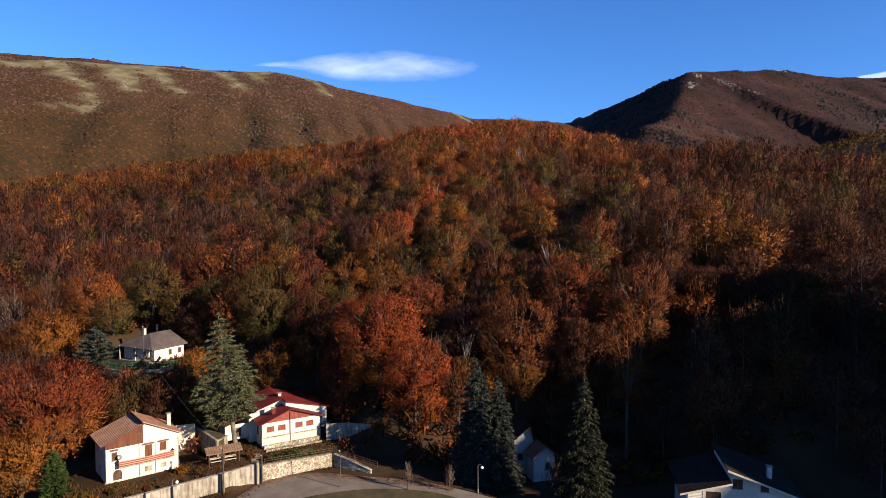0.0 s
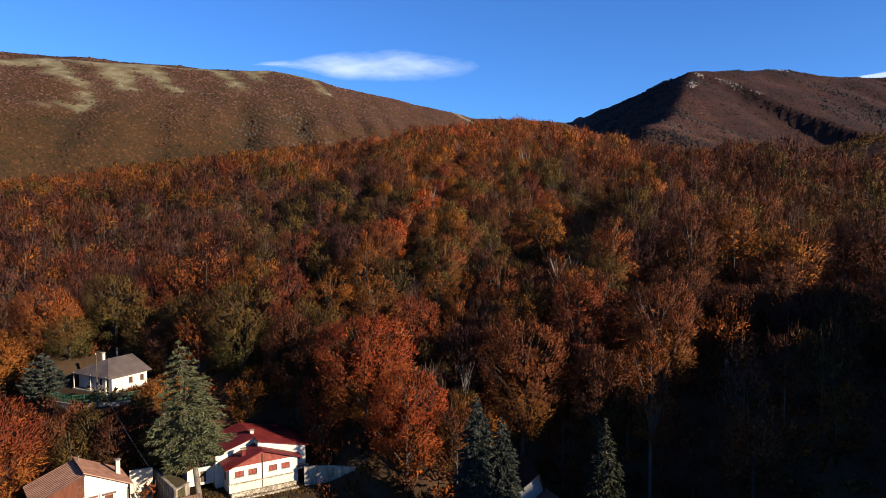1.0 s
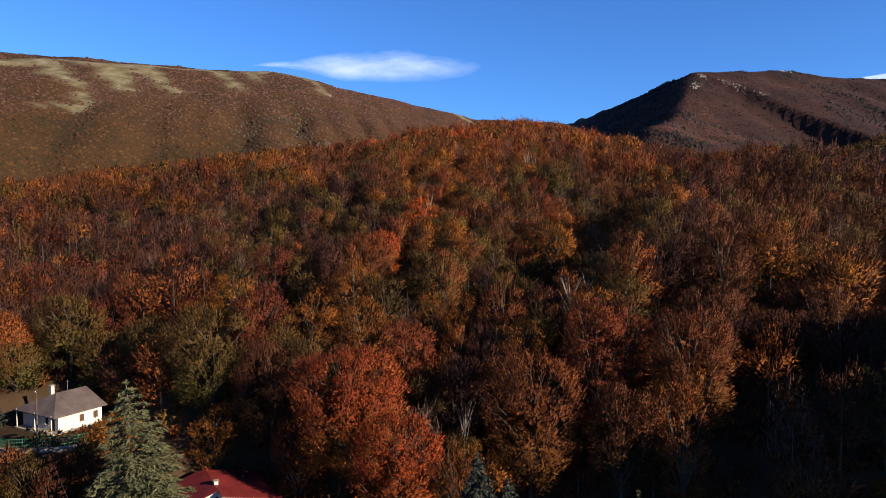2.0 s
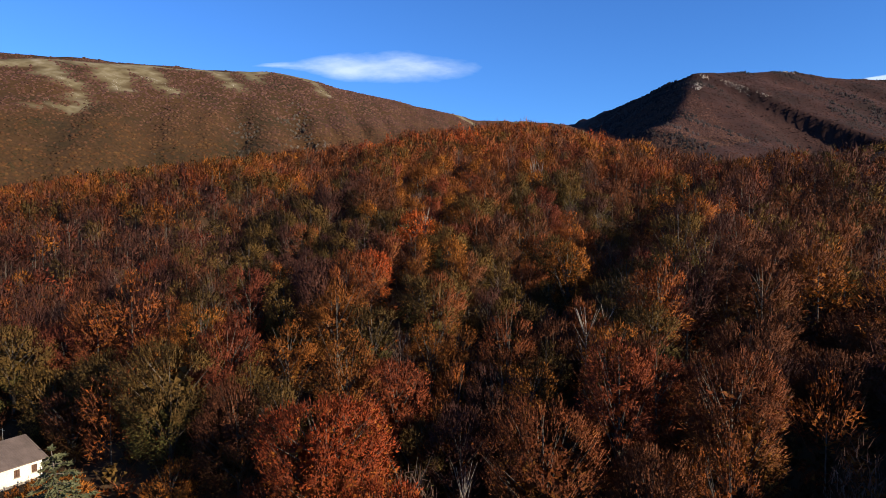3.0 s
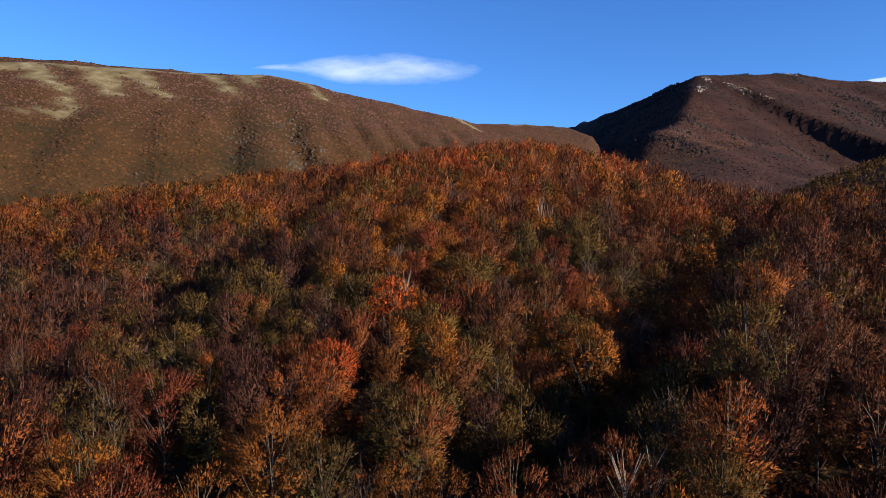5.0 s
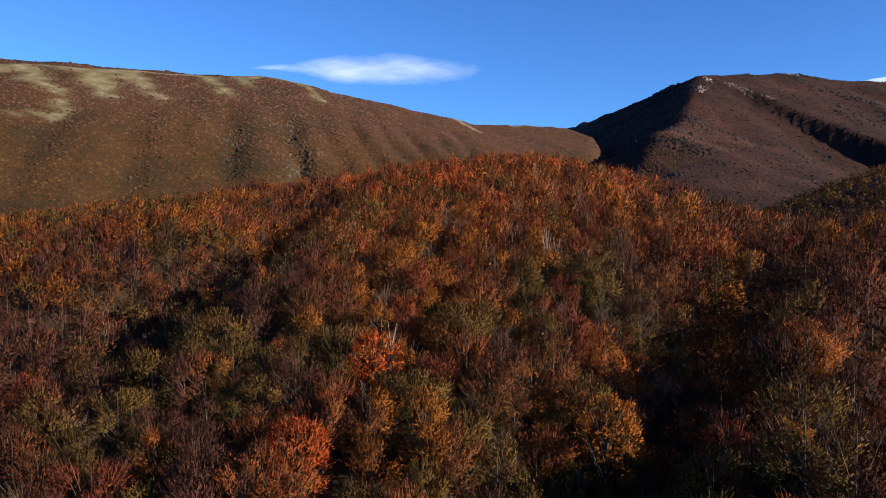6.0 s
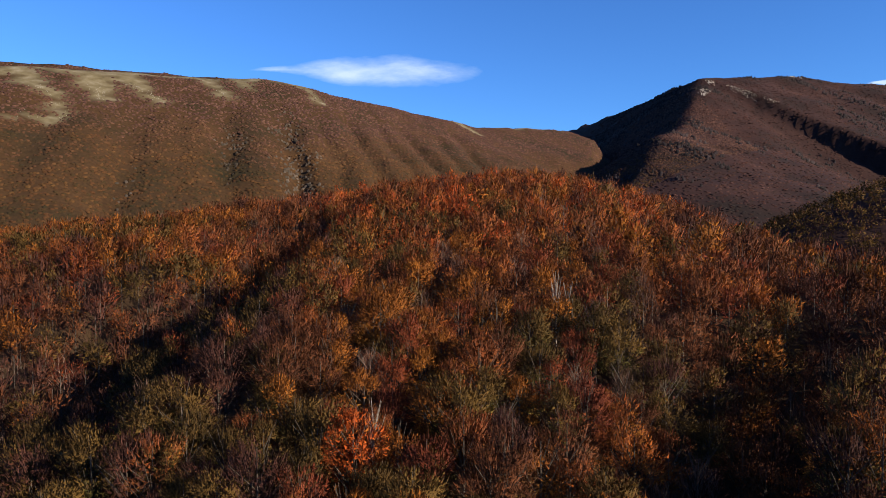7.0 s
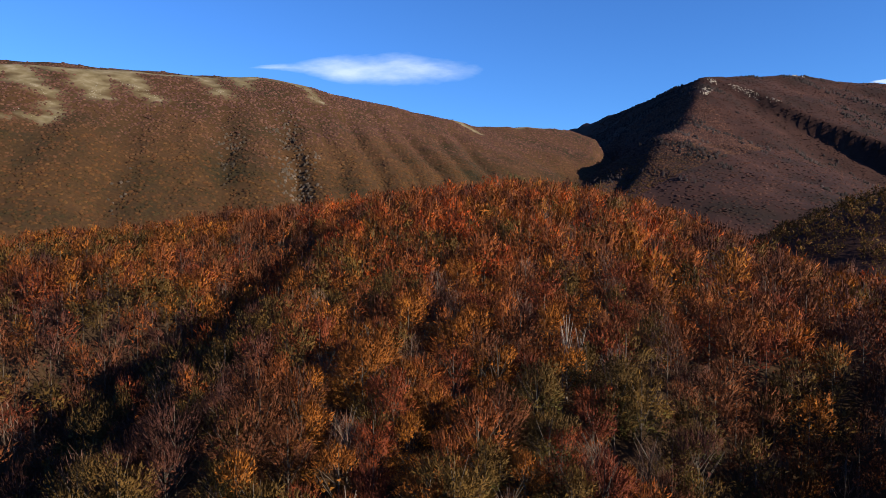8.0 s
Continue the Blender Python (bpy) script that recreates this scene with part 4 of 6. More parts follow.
# thickets run down the slope in ragged streaks
slant = x + 0.55 * y
patch = fbm(slant / 70, y / 260, 4) + 0.3 * fbm(x / 28, y / 28, 2) + rng.normal(0, 0.04, len(x))
thick = patch > np.quantile(patch, 0.84)
far_wood("mountain_thicket", x[thick], y[thick], rng.uniform(3.4, 5.6, thick.sum()), rng.uniform(5.0, 9.0, thick.sum()),
         [(0.05, (0.010, 0.009, 0.009)), (0.5, (0.018, 0.014, 0.015)), (1.0, (0.040, 0.031, 0.032))], "dark grey leafless thickets streaking the high mountain")
x, y = x[~thick], y[~thick]
far_wood("mountain_woodland", x, y, rng.uniform(4, 6.6, len(x)), rng.uniform(0.6, 1.7, len(x)),
         [(0.05, (0.015, 0.011, 0.011)), (0.4, (0.026, 0.013, 0.012)), (0.7, (0.037, 0.016, 0.014)), (1.0, (0.054, 0.027, 0.023))], "purple-brown leafless woods on the high mountain")
# the spur and valley behind the hill
x, y = scatter(-500, 900, 385, 1700, 8.6)
ok = (np.abs(x) < 0.72 * y + 20) & ((land(x, y) <= 60) | (x > 150)) & (land(x, y) > -75) & ((x > 60) | (y > 500))
ok &= ((y > 800) | (x < 90)) & (right_mountain(x, y) < np.maximum(left_mountain(x, y), 10))
x, y = x[ok], y[ok]
far_wood("valley_woodland", x, y, rng.uniform(2.4, 4.2, len(x)), rng.uniform(4, 8.5, len(x)),
         [(0.05, (0.022, 0.022, 0.009)), (0.5, (0.050, 0.034, 0.014)), (1.0, (0.093, 0.056, 0.022))], "dark green and brown woods in the valley behind")
x, y = scatter(90, 620, 385, 800, 6.2)
ok = (np.abs(x) < 0.72 * y + 20) & (land(x, y) > -60)
x, y = x[ok], y[ok]
me = planted([beech(rng, 8.5 + v, 3.9, 20, 1.9, 0.8, 6, 0.2, 0.0, 0.5, 7)[1] for v in range(4)], x, y, rng.uniform(0.75, 1.25, len(x)))
me.materials.append(leaf_wood["olive"])
me.materials.append(twig_m["brown"])
tagged(new("spur_woodland", me), "olive and brown woods on the spur beyond the hill", "woodland", kind="stuff")


# pale rocks on the meadows and below the high summit
def rocks(lines, label):
    pieces = []
    for (xa, ya), (xb, yb), n, size in lines:
        for _ in range(n):
            f = rng.uniform(0, 1)
            x, y = xa + (xb - xa) * f + rng.normal(0, 7), ya + (yb - ya) * f + rng.normal(0, 7)
            v = rng.normal(0, 1, (10, 3))
            v /= np.linalg.norm(v, axis=1)[:, None]
            bm = bmesh.new()
            for p in v * rng.uniform(0.3, 1.1, 3) * size + (x, y, float(land(x, y)) + size * 0.3):
                bm.verts.new(p)
            hull = bmesh.ops.convex_hull(bm, input=bm.verts)
            bm.verts.index_update()
            bm.verts.ensure_lookup_table()
            pieces.append((np.array([u.co for u in bm.verts]), np.array([[u.index for u in f2.verts] for f2 in bm.faces])))
            bm.free()
    me = solid(*merged(pieces))
    me.materials.append(limestone)
    tagged(new("rock_outcrop", me), label, "rocks", kind="stuff")


rocks([((-652, 1357), (-617, 1297), 60, 0.75), ((-620, 1407), (-544, 1381), 60, 0.75), ((-722, 1279), (-637, 1228), 50, 0.7), ((-679, 1172), (-625, 1210), 26, 0.7), ((-491, 1518), (-453, 1492), 16, 0.8), ((-321, 1714), (-279, 1617), 18, 0.8), ((-300, 1777), (-268, 1787), 50, 1.2)], "pale stones on the high meadows of the ridge")
rocks([((1010, 2665), (1018, 2620), 46, 2.8), ((950, 2540), (915, 2450), 90, 2.8), ((1060, 2600), (1125, 2480), 80, 2.6), ((1140, 2470), (1170, 2430), 16, 2.6), ((1463, 2940), (1490, 2920), 10, 4.0)], "pale limestone outcrops below the mountain top")


# ---- building helpers ----
def part(name, bm, m, parent=None, label=""):
    me = bpy.data.meshes.new(name)
    bmesh.ops.recalc_face_normals(bm, faces=bm.faces)
    bm.to_mesh(me)
    bm.free()
    me.materials.append(m)
    ob = new(name, me)
    ob.parent = parent
    if label:
        ob["label"] = label
    return ob


def box(bm, x0, x1, y0, y1, z0, z1):
    vs = [bm.verts.new((x, y, z)) for z in (z0, z1) for x, y in ((x0, y0), (x1, y0), (x1, y1), (x0, y1))]
    for f in ((3, 2, 1, 0), (4, 5, 6, 7), (0, 1, 5, 4), (1, 2, 6, 5), (2, 3, 7, 6), (3, 0, 4, 7)):
        bm.faces.new([vs[i] for i in f])
    return bm


def cuboid(*a):
    return box(bmesh.new(), *a)


def prism(outline, y0, y1):
    """An outline in x and z, drawn out from y0 to y1."""
    bm = bmesh.new()
    a = [bm.verts.new((x, y0, z)) for x, z in outline]
    b = [bm.verts.new((x, y1, z)) for x, z in outline]
    bm.faces.new(a)
    bm.faces.new(b[::-1])
    for i in range(len(a)):
        j = (i + 1) % len(a)
        bm.faces.new((a[i], b[i], b[j], a[j]))
    return bm


def slab(corners, thick):
    """A sloping plate under its top corners."""
    bm = bmesh.new()
    t = [bm.verts.new(c) for c in corners]
    u = [bm.verts.new((c[0], c[1], c[2] - thick)) for c in corners]
    bm.faces.new(t)
    bm.faces.new(u[::-1])
    for i in range(len(t)):
        j = (i + 1) % len(t)
        bm.faces.new((t[i], u[i], u[j], t[j]))
    return bm


def pole(r0, r1, z0, z1, sides=8, x=0.0, y=0.0):
    bm = bmesh.new()
    bmesh.ops.create_cone(bm, cap_ends=True, segments=sides, radius1=r0, radius2=r1, depth=z1 - z0, matrix=Matrix.Translation((x, y, (z0 + z1) / 2)))
    return bm


def frame_at(name, x, y, z, turn, label, category, group=""):
    ob = tagged(new(name), label, category, group)
    ob.matrix_basis = pose(x, y, z, 0, 0, turn)
    return ob


def pierced(width, height, thick, openings, y=0.0, x=0.0, z=0.0):
    """A wall along x with real openings (x0, x1, z0, z1)."""
    xs = sorted({0, width, *(v for o in openings for v in o[:2])})
    zs = sorted({0, height, *(v for o in openings for v in o[2:])})
    solid_at = lambda i, j: 0 <= i < len(xs) - 1 and 0 <= j < len(zs) - 1 and not any(
        o[0] <= (xs[i] + xs[i + 1]) / 2 <= o[1] and o[2] <= (zs[j] + zs[j + 1]) / 2 <= o[3] for o in openings)
    bm = bmesh.new()
    made = {}

    def v(i, j, back):
        if (i, j, back) not in made:
            made[i, j, back] = bm.verts.new((x + xs[i], y + (thick if back else 0), z + zs[j]))
        return made[i, j, back]

    for i in range(len(xs) - 1):
        for j in range(len(zs) - 1):
            if not solid_at(i, j):
                continue
            for back in (0, 1):
                bm.faces.new([v(i, j, back), v(i + 1, j, back), v(i + 1, j + 1, back), v(i, j + 1, back)])
            for (a, b), (di, dj) in ((((0, 0), (1, 0)), (0, -1)), (((0, 1), (1, 1)), (0, 1)), (((0, 0), (0, 1)), (-1, 0)), (((1, 0), (1, 1)), (1, 0))):
                if not solid_at(i + di, j + dj):
                    bm.faces.new([v(i + a[0], j + a[1], 0), v(i + b[0], j + b[1], 0), v(i + b[0], j + b[1], 1), v(i + a[0], j + a[1], 1)])
    return bm


def ring_frame(x0, x1, z0, z1, y0, y1, bar=0.09):
    bm = cuboid(x0, x1, y0, y1, z1 - bar, z1)
    box(bm, x0, x1, y0, y1, z0, z0 + bar)
    box(bm, x0, x0 + bar, y0, y1, z0 + bar, z1 - bar)
    return box(bm, x1 - bar, x1, y0, y1, z0 + bar, z1 - bar)


def window(parent, x0, x1, z0, z1, frame_m, fill, shutters=True, sill=True, turn=None):
    """A window in its opening: frame, fill (panes or closed shutters), sill."""
    w = part("window", ring_frame(x0, x1, z0, z1, 0.06, 0.16), frame_m, parent)
    mid = (x0 + x1) / 2
    for a, b in ((x0 + 0.09, mid - 0.02), (mid + 0.02, x1 - 0.09)):
        if shutters:
            bm = cuboid(a, b, 0.09, 0.12, z0 + 0.09, z1 - 0.09)
            n = max(4, int((z1 - z0) / 0.14))
            for k in range(n):
                zz = z0 + 0.12 + (z1 - z0 - 0.24) * k / n
                box(bm, a + 0.05, b - 0.05, 0.075, 0.088, zz, zz + 0.06)
            part("shutter", bm, fill, w)
        else:
            part("pane", cuboid(a, b, 0.10, 0.115, z0 + 0.09, z1 - 0.09), fill, w)
    if sill:
        part("sill", cuboid(x0 - 0.1, x1 + 0.1, -0.10, 0.05, z0 - 0.07, z0 - 0.003), concrete, w)
    return w


def side(parent, x, y, turn):
    """A placer for a wall that stands at right angles, for its parts."""
    m = pose(x, y, 0, 0, 0, turn)

    def place(ob):
        ob.matrix_basis = m
        return ob
    return place


def ribbed_roof(name, parent, x0, z0, x1, z1, y0, y1, m, rib_m, ribs, thick=0.14, rib_high=0.045, rib_wide=0.28):
    """A roof plane from the eave (x0, z0) to the ridge (x1, z1), with ribs running down it."""
    r = part(name, slab([(x0, y0, z0), (x1, y0, z1), (x1, y1, z1), (x0, y1, z0)], thick), m, parent)
    bm = bmesh.new()
    for k in range(ribs):
        y = y0 + (y1 - y0) * (k + 0.5) / ribs
        w = (y1 - y0) / ribs * rib_wide
        vs = []
        for xx, zz in ((x0, z0), (x1, z1)):
            vs.append([bm.verts.new((xx, y - w, zz + 0.003)), bm.verts.new((xx, y, zz + rib_high)), bm.verts.new((xx, y + w, zz + 0.003))])
        bm.faces.new((vs[0][0], vs[0][1], vs[1][1], vs[1][0]))
        bm.faces.new((vs[0][1], vs[0][2], vs[1][2], vs[1][1]))
        bm.faces.new(vs[0])
        bm.faces.new(vs[1])
    part("roof_ribs", bm, rib_m, r)
    return r


def chimney(parent, x, y, z0, z1, m, w=0.5):
    c = part("chimney", cuboid(x - w / 2, x + w / 2, y - w / 2, y + w / 2, z0, z1), m, parent)
    part("chimney_cap", cuboid(x - w * 0.7, x + w * 0.7, y - w * 0.7, y + w * 0.7, z1 + 0.12, z1 + 0.22), concrete, c)
    bm = bmesh.new()
    for a in (-1, 1):
        for b in (-1, 1):
            box(bm, x + a * w * 0.35 - 0.05, x + a * w * 0.35 + 0.05, y + b * w * 0.35 - 0.05, y + b * w * 0.35 + 0.05, z1, z1 + 0.12)
    part("chimney_vent", bm, m, c)
    return c


# ---- white house with the striped balcony ----
def balcony_house():
    W, D, H, R, rx = 11.1, 7.2, 5.4, 8.5, 5.6
    h = frame_at("house", -52.6, 100.4, 1.45, 39.1, "white two-storey house with wood gable and striped balcony", "house")
    openings = [(0.9, 1.7, 3.5, 4.8), (5.8, 6.9, 2.7, 4.95), (8.1, 9.15, 3.6, 4.95), (5.7, 6.9, 0.55, 1.55), (8.1, 9.15, 0.65, 1.6), (1.05, 2.35, 0.02, 1.35)]
    part("front_wall", pierced(W, H, 0.3, openings), plaster, h)
    bm = pierced(D - 0.6, 6.3, 0.3, [(1.2, 2.1, 3.5, 4.7), (4.2, 5.1, 3.5, 4.7), (2.6, 3.6, 0.02, 2.1)])
    lw = part("side_wall", bm, plaster, h)
    lw.matrix_basis = pose(0.0, D - 0.3, 0, 0, 0, -90)
    rw = part("side_wall", pierced(D - 0.6, 5.4, 0.3, []), plaster, h)
    rw.matrix_basis = pose(W, 0.3, 0, 0, 0, 90)
    part("back_wall", prism([(0, 0), (W, 0), (W, 6.0), (rx, R - 0.1), (0, 6.3)], D - 0.3, D), plaster, h)
    part("gable_wall", prism([(rx, H + 0.003), (W, H + 0.003), (W, 5.95), (rx, R - 0.02)], 0.0, 0.3), plaster, h)
    g = part("wood_gable", prism([(0, H + 0.003), (rx - 0.01, H + 0.003), (rx - 0.01, R - 0.05), (0, 6.3)], -0.03, 0.27), wood, h, "brown vertical boards")
    for k in range(22):
        x = 0.1 + k * 0.245
        part("board", cuboid(x, x + 0.21, -0.055, -0.033, H + 0.03, 6.28 + (R - 6.38) * x / rx), wood, g)
    part("hatch", ring_frame(4.75, 5.35, 6.1, 7.1, -0.09, -0.058), brown_roof, h)
    # arched door head
    bm = bmesh.new()
    n = 8
    for k in range(n):
        a0, a1 = math.pi * k / n, math.pi * (k + 1) / n
        top = 2.05
        p = [(1.7 + 0.65 * math.cos(a), 1.36 + 0.62 * math.sin(a)) for a in (a0, a1)]
        vs = [bm.verts.new((x, y, z)) for y in (-0.05, 0.02) for x, z in (p[0], p[1], (1.7 + 0.8 * math.cos(a1), 1.36 + 0.77 * math.sin(a1)), (1.7 + 0.8 * math.cos(a0), 1.36 + 0.77 * math.sin(a0)))]
        for f in ((0, 1, 2, 3), (7, 6, 5, 4), (0, 4, 5, 1), (2, 6, 7, 3)):
            bm.faces.new([vs[i] for i in f])
    part("door_arch", bm, cream, h)
    d = part("door", cuboid(1.08, 2.32, 0.12, 0.18, 0.03, 1.34), dark_wood, h)
    part("door_head", prism([(1.7 + 0.64 * math.cos(math.pi * k / 8), 1.36 + 0.6 * math.sin(math.pi * k / 8)) for k in range(9)], -0.03, -0.004), dark_wood, d)
    window(h, 0.9, 1.7, 3.5, 4.8, wood, dark_wood)
    window(h, 5.8, 6.9, 2.7, 4.95, wood, wood, sill=False)
    window(h, 8.1, 9.15, 3.6, 4.95, wood, wood)
    for x0, x1, z0, z1 in openings[3:5]:
        gr = part("window_grille", ring_frame(x0, x1, z0, z1, 0.05, 0.12, 0.06), cream, h)
        bm = bmesh.new()
        for k in range(7):
            xx = x0 + 0.1 + (x1 - x0 - 0.2) * k / 6
            box(bm, xx - 0.03, xx + 0.03, 0.06, 0.11, z0 + 0.06, z1 - 0.06)
        part("bars", bm, cream, gr)
        part("pane", cuboid(x0 + 0.05, x1 - 0.05, 0.2, 0.22, z0 + 0.05, z1 - 0.05), glass, gr)
    for x0, x1 in ((5.5, 7.2), (7.8, 9.5), (0.7, 1.9)):
        part("lintel", slab([(x0, -0.28, 5.16), (x1, -0.28, 5.16), (x1, -0.003, 5.28), (x0, -0.003, 5.28)], 0.08), brown_roof, h)
    # bowed balcony
    b = part("balcony_slab", prism([(1.7, 2.45), (10.1, 2.45), (10.1, 2.62), (1.7, 2.62)], -1.05, -0.003), concrete, h)
    n = 14
    for j in range(6):
        bm = bmesh.new()
        for k in range(n):
            x = 1.72 + 8.36 * k / n
            ya, yb = (-1.05 - 0.22 * math.sin(math.pi * q / n) for q in (k, k + 1))
            z = 2.66 + 0.145 * j
            vs = [bm.verts.new(c) for c in ((x, ya, z), (x + 8.36 / n, yb, z), (x + 8.36 / n, yb, z + 0.13), (x, ya, z + 0.13), (x, ya + 0.04, z), (x + 8.36 / n, yb + 0.04, z), (x + 8.36 / n, yb + 0.04, z + 0.13), (x, ya + 0.04, z + 0.13))]
            for f in ((0, 1, 2, 3), (7, 6, 5, 4), (3, 2, 6, 7), (0, 4, 5, 1)):
                bm.faces.new([vs[i] for i in f])
        part("balcony_board", bm, pink_roof if j % 2 else red_wood, b)
    for x in (1.7, 10.04):
        part("rail", cuboid(x, x + 0.06, -1.225, -0.004, 3.50, 3.58), red_wood, b)
        part("end_panel", cuboid(x + 0.01, x + 0.05, -1.04, -0.01, 2.66, 3.49), red_wood, b)
    # roofs: ribbed brown sheets over the wing, pale tiles over the rest
    ribbed_roof("roof", h, -0.75, 6.15, rx + 0.02, R + 0.12, -0.45, D + 0.3, rust_roof, pink_roof, 13, rib_high=0.05, rib_wide=0.13)
    ribbed_roof("tiled_roof", h, W + 0.7, 5.85, rx - 0.15, R + 0.50, -0.45, D + 0.3, pink_roof, brown_roof, 30, rib_high=0.06)
    part("ridge_board", prism([(rx - 0.14, R - 0.1), (rx + 0.03, R - 0.1), (rx + 0.03, R + 0.34), (rx - 0.14, R + 0.36)], -0.42, D + 0.27), dark_wood, h)
    chimney(h, 10.6, 3.6, 5.5, 8.3, cream, 0.55)
    part("vent_pipe", pole(0.09, 0.09, 8.2, 9.5, 8, 5.9, 5.6), concrete, h)
    for x in (0.06, 4.95, 7.4, W - 0.08):
        part("drainpipe", pole(0.05, 0.05, 0.0, 5.5, 6, x, -0.06), concrete, h)
    part("string_course", cuboid(0, W, -0.04, -0.002, 2.30, 2.44), cream, h)
    part("plinth", cuboid(-0.05, W + 0.05, -0.06, -0.002, -0.6, 0.35), cream, h)
    bm = bmesh.new()
    bmesh.ops.create_uvsphere(bm, u_segments=12, v_segments=6, radius=0.42, matrix=pose(2.0, -0.35, 4.0, 70, 0, 30) @ Matrix.Diagonal((1, 1, 0.25, 1)))
    part("satellite_dish", bm, metal, h)
    for k, (x, z) in enumerate(((2.2, 6.93), (2.7, 7.12), (2.45, 7.03))):
        part("roof_hatch", slab([(x - 0.5, 2.2 + k * 0.35, z - 0.02), (x + 0.4, 2.2 + k * 0.35, z + 0.34), (x + 0.4, 2.45 + k * 0.35, z + 0.34), (x - 0.5, 2.45 + k * 0.35, z - 0.02)], 0.1), dark_wood, h)
    return h


# ---- white bungalow under red roofs ----
def red_roof_house():
    W, D = 11.0, 4.2
    h = frame_at("house", -32.9, 117.4, 1.7, 31.0, "white bungalow with red sheet roofs and dark red shutters", "house")
    wins = [(0.85, 2.25, 2.25, 3.2), (2.95, 4.35, 2.25, 3.2), (6.2, 7.6, 2.25, 3.2), (8.3, 9.7, 2.25, 3.2)]
    part("front_wall", pierced(W, 2.55, 0.3, [(a, b, c - 1.35, d - 1.35) for a, b, c, d in wins], 0, 0, 1.35), plaster, h)
    base = part("base_wall", cuboid(-0.06, W + 0.06, -0.08, 0.3, -1.2, 1.2), cream, h, "cream stone-faced base")
    part("ledge", cuboid(-0.2, W + 0.1, -0.22, -0.004, 1.203, 1.345), stone, h)
    for o in wins:
        window(h, *o, dark_wood, red_wood)
    for x, d0, d1 in ((0.0, 0.3, D + 6), (W - 0.3, 0.3, 1.79)):
        part("side_wall", cuboid(x, x + 0.3, d0, d1, -1.2, 3.9), plaster, h)
    part("gable_boards", prism([(0.0, 3.903), (W, 3.903), (5.2, 5.85)], 0.02, 0.28), red_wood, h, "dark red gable boards")
    for k in range(26):
        x = 0.4 + k * 0.37
        top = 3.93 + 1.9 * (1 - abs(x + 0.16 - 5.2) / 5.2)
        if top > 4.1:
            part("board", cuboid(x, x + 0.32, -0.006, 0.017, 3.92, top - 0.12), red_wood, h)
    ribbed_roof("roof", h, -0.7, 3.78, 5.2, 6.05, -0.6, D - 0.01, red_roof, red_roof, 16)
    ribbed_roof("roof", h, W + 0.7, 3.78, 5.21, 6.05, -0.6, 1.78, red_roof, red_roof, 5)
    part("downpipe", pole(0.06, 0.06, -0.8, 5.4, 6, 5.2, -0.12), dark_wood, h)
    # higher part behind, its garage side standing further forward
    E = 1.8
    part("rear_front_wall", pierced(8.0, 3.0, 0.3, [(6.4, 7.1, 1.1, 2.0)], E, 5.0, 1.5), plaster, h)
    part("rear_front_wall", cuboid(-1.2, 4.99, D, D + 0.3, 1.5, 4.5), plaster, h)
    part("rear_base", cuboid(-1.2, 10.69, D + 0.01, D + 9, -1.2, 1.497), plaster, h)
    part("rear_base", cuboid(10.71, 13.0, E + 0.01, D + 9, -1.2, 1.497), plaster, h)
    part("rear_gable", prism([(-1.2, 4.503), (4.99, 4.503), (4.99, 6.75), (-1.2, 4.95)], D, D + 0.3), plaster, h)
    part("rear_gable", prism([(5.0, 4.503), (13.0, 4.503), (13.0, 4.95), (5.0, 6.75)], E, E + 0.3), plaster, h)
    part("rear_return_wall", cuboid(5.0, 5.2, E + 0.303, D + 0.3, 5.9, 6.7), plaster, h)
    for x, y in ((-1.2, D + 0.303), (12.7, E + 0.303)):
        part("rear_side_wall", cuboid(x, x + 0.3, y, D + 9, 1.5, 4.95), plaster, h)
    part("rear_back_wall", prism([(-1.2, 1.5), (13.0, 1.5), (13.0, 4.95), (5.0, 6.6), (-1.2, 4.95)], D + 9, D + 9.3), plaster, h)
    window(h, 11.4, 12.1, 2.6, 3.5, dark_wood, red_wood).matrix_basis = pose(0, E, 0)
    ribbed_roof("rear_roof", h, -2.0, 4.75, 5.0, 6.92, D - 0.25, D + 9.6, red_roof, red_roof, 24)
    ribbed_roof("rear_roof", h, 13.7, 4.80, 5.01, 6.92, E - 0.25, D + 9.6, red_roof, red_roof, 28)
    # garage under the side balcony
    part("garage_door", cuboid(10.75, 12.6, E - 0.10, E - 0.02, -0.7, 1.25), wood, h)
    b = part("balcony_slab", cuboid(10.75, 13.4, E - 1.3, E - 0.003, 1.40, 1.58), concrete, h)
    part("rail", cuboid(10.8, 13.35, E - 1.28, E - 1.22, 2.25, 2.32), dark_wood, b)
    for k in range(11):
        part("baluster", cuboid(10.8 + k * 0.25, 10.85 + k * 0.25, E - 1.27, E - 1.23, 1.583, 2.247), dark_wood, b)
    part("pier", cuboid(13.1, 13.4, E - 1.25, E - 0.95, -1.2, 1.397), plaster, h)
    # low wing on the far side
    part("wing_wall", pierced(4.2, 2.8, 0.3, [(2.0, 2.9, 0.4, 2.2)], 5.2, -5.4, 0.2), plaster, h)
    part("wing_wall", cuboid(-5.4, -5.1, 5.503, 10.0, 0.2, 3.0), plaster, h)
    part("wing_door", cuboid(-3.4, -2.5, 5.3, 5.38, 0.62, 2.4), dark_wood, h)
    ribbed_roof("wing_roof", h, -6.0, 2.95, -1.2, 4.6, 4.6, 10.4, red_roof, red_roof, 14)
    chimney(h, 2.6, 1.6, 4.6, 6.0, red_roof, 0.6)
    chimney(h, 5.2, D + 2.2, 6.2, 7.3, plaster, 0.55)
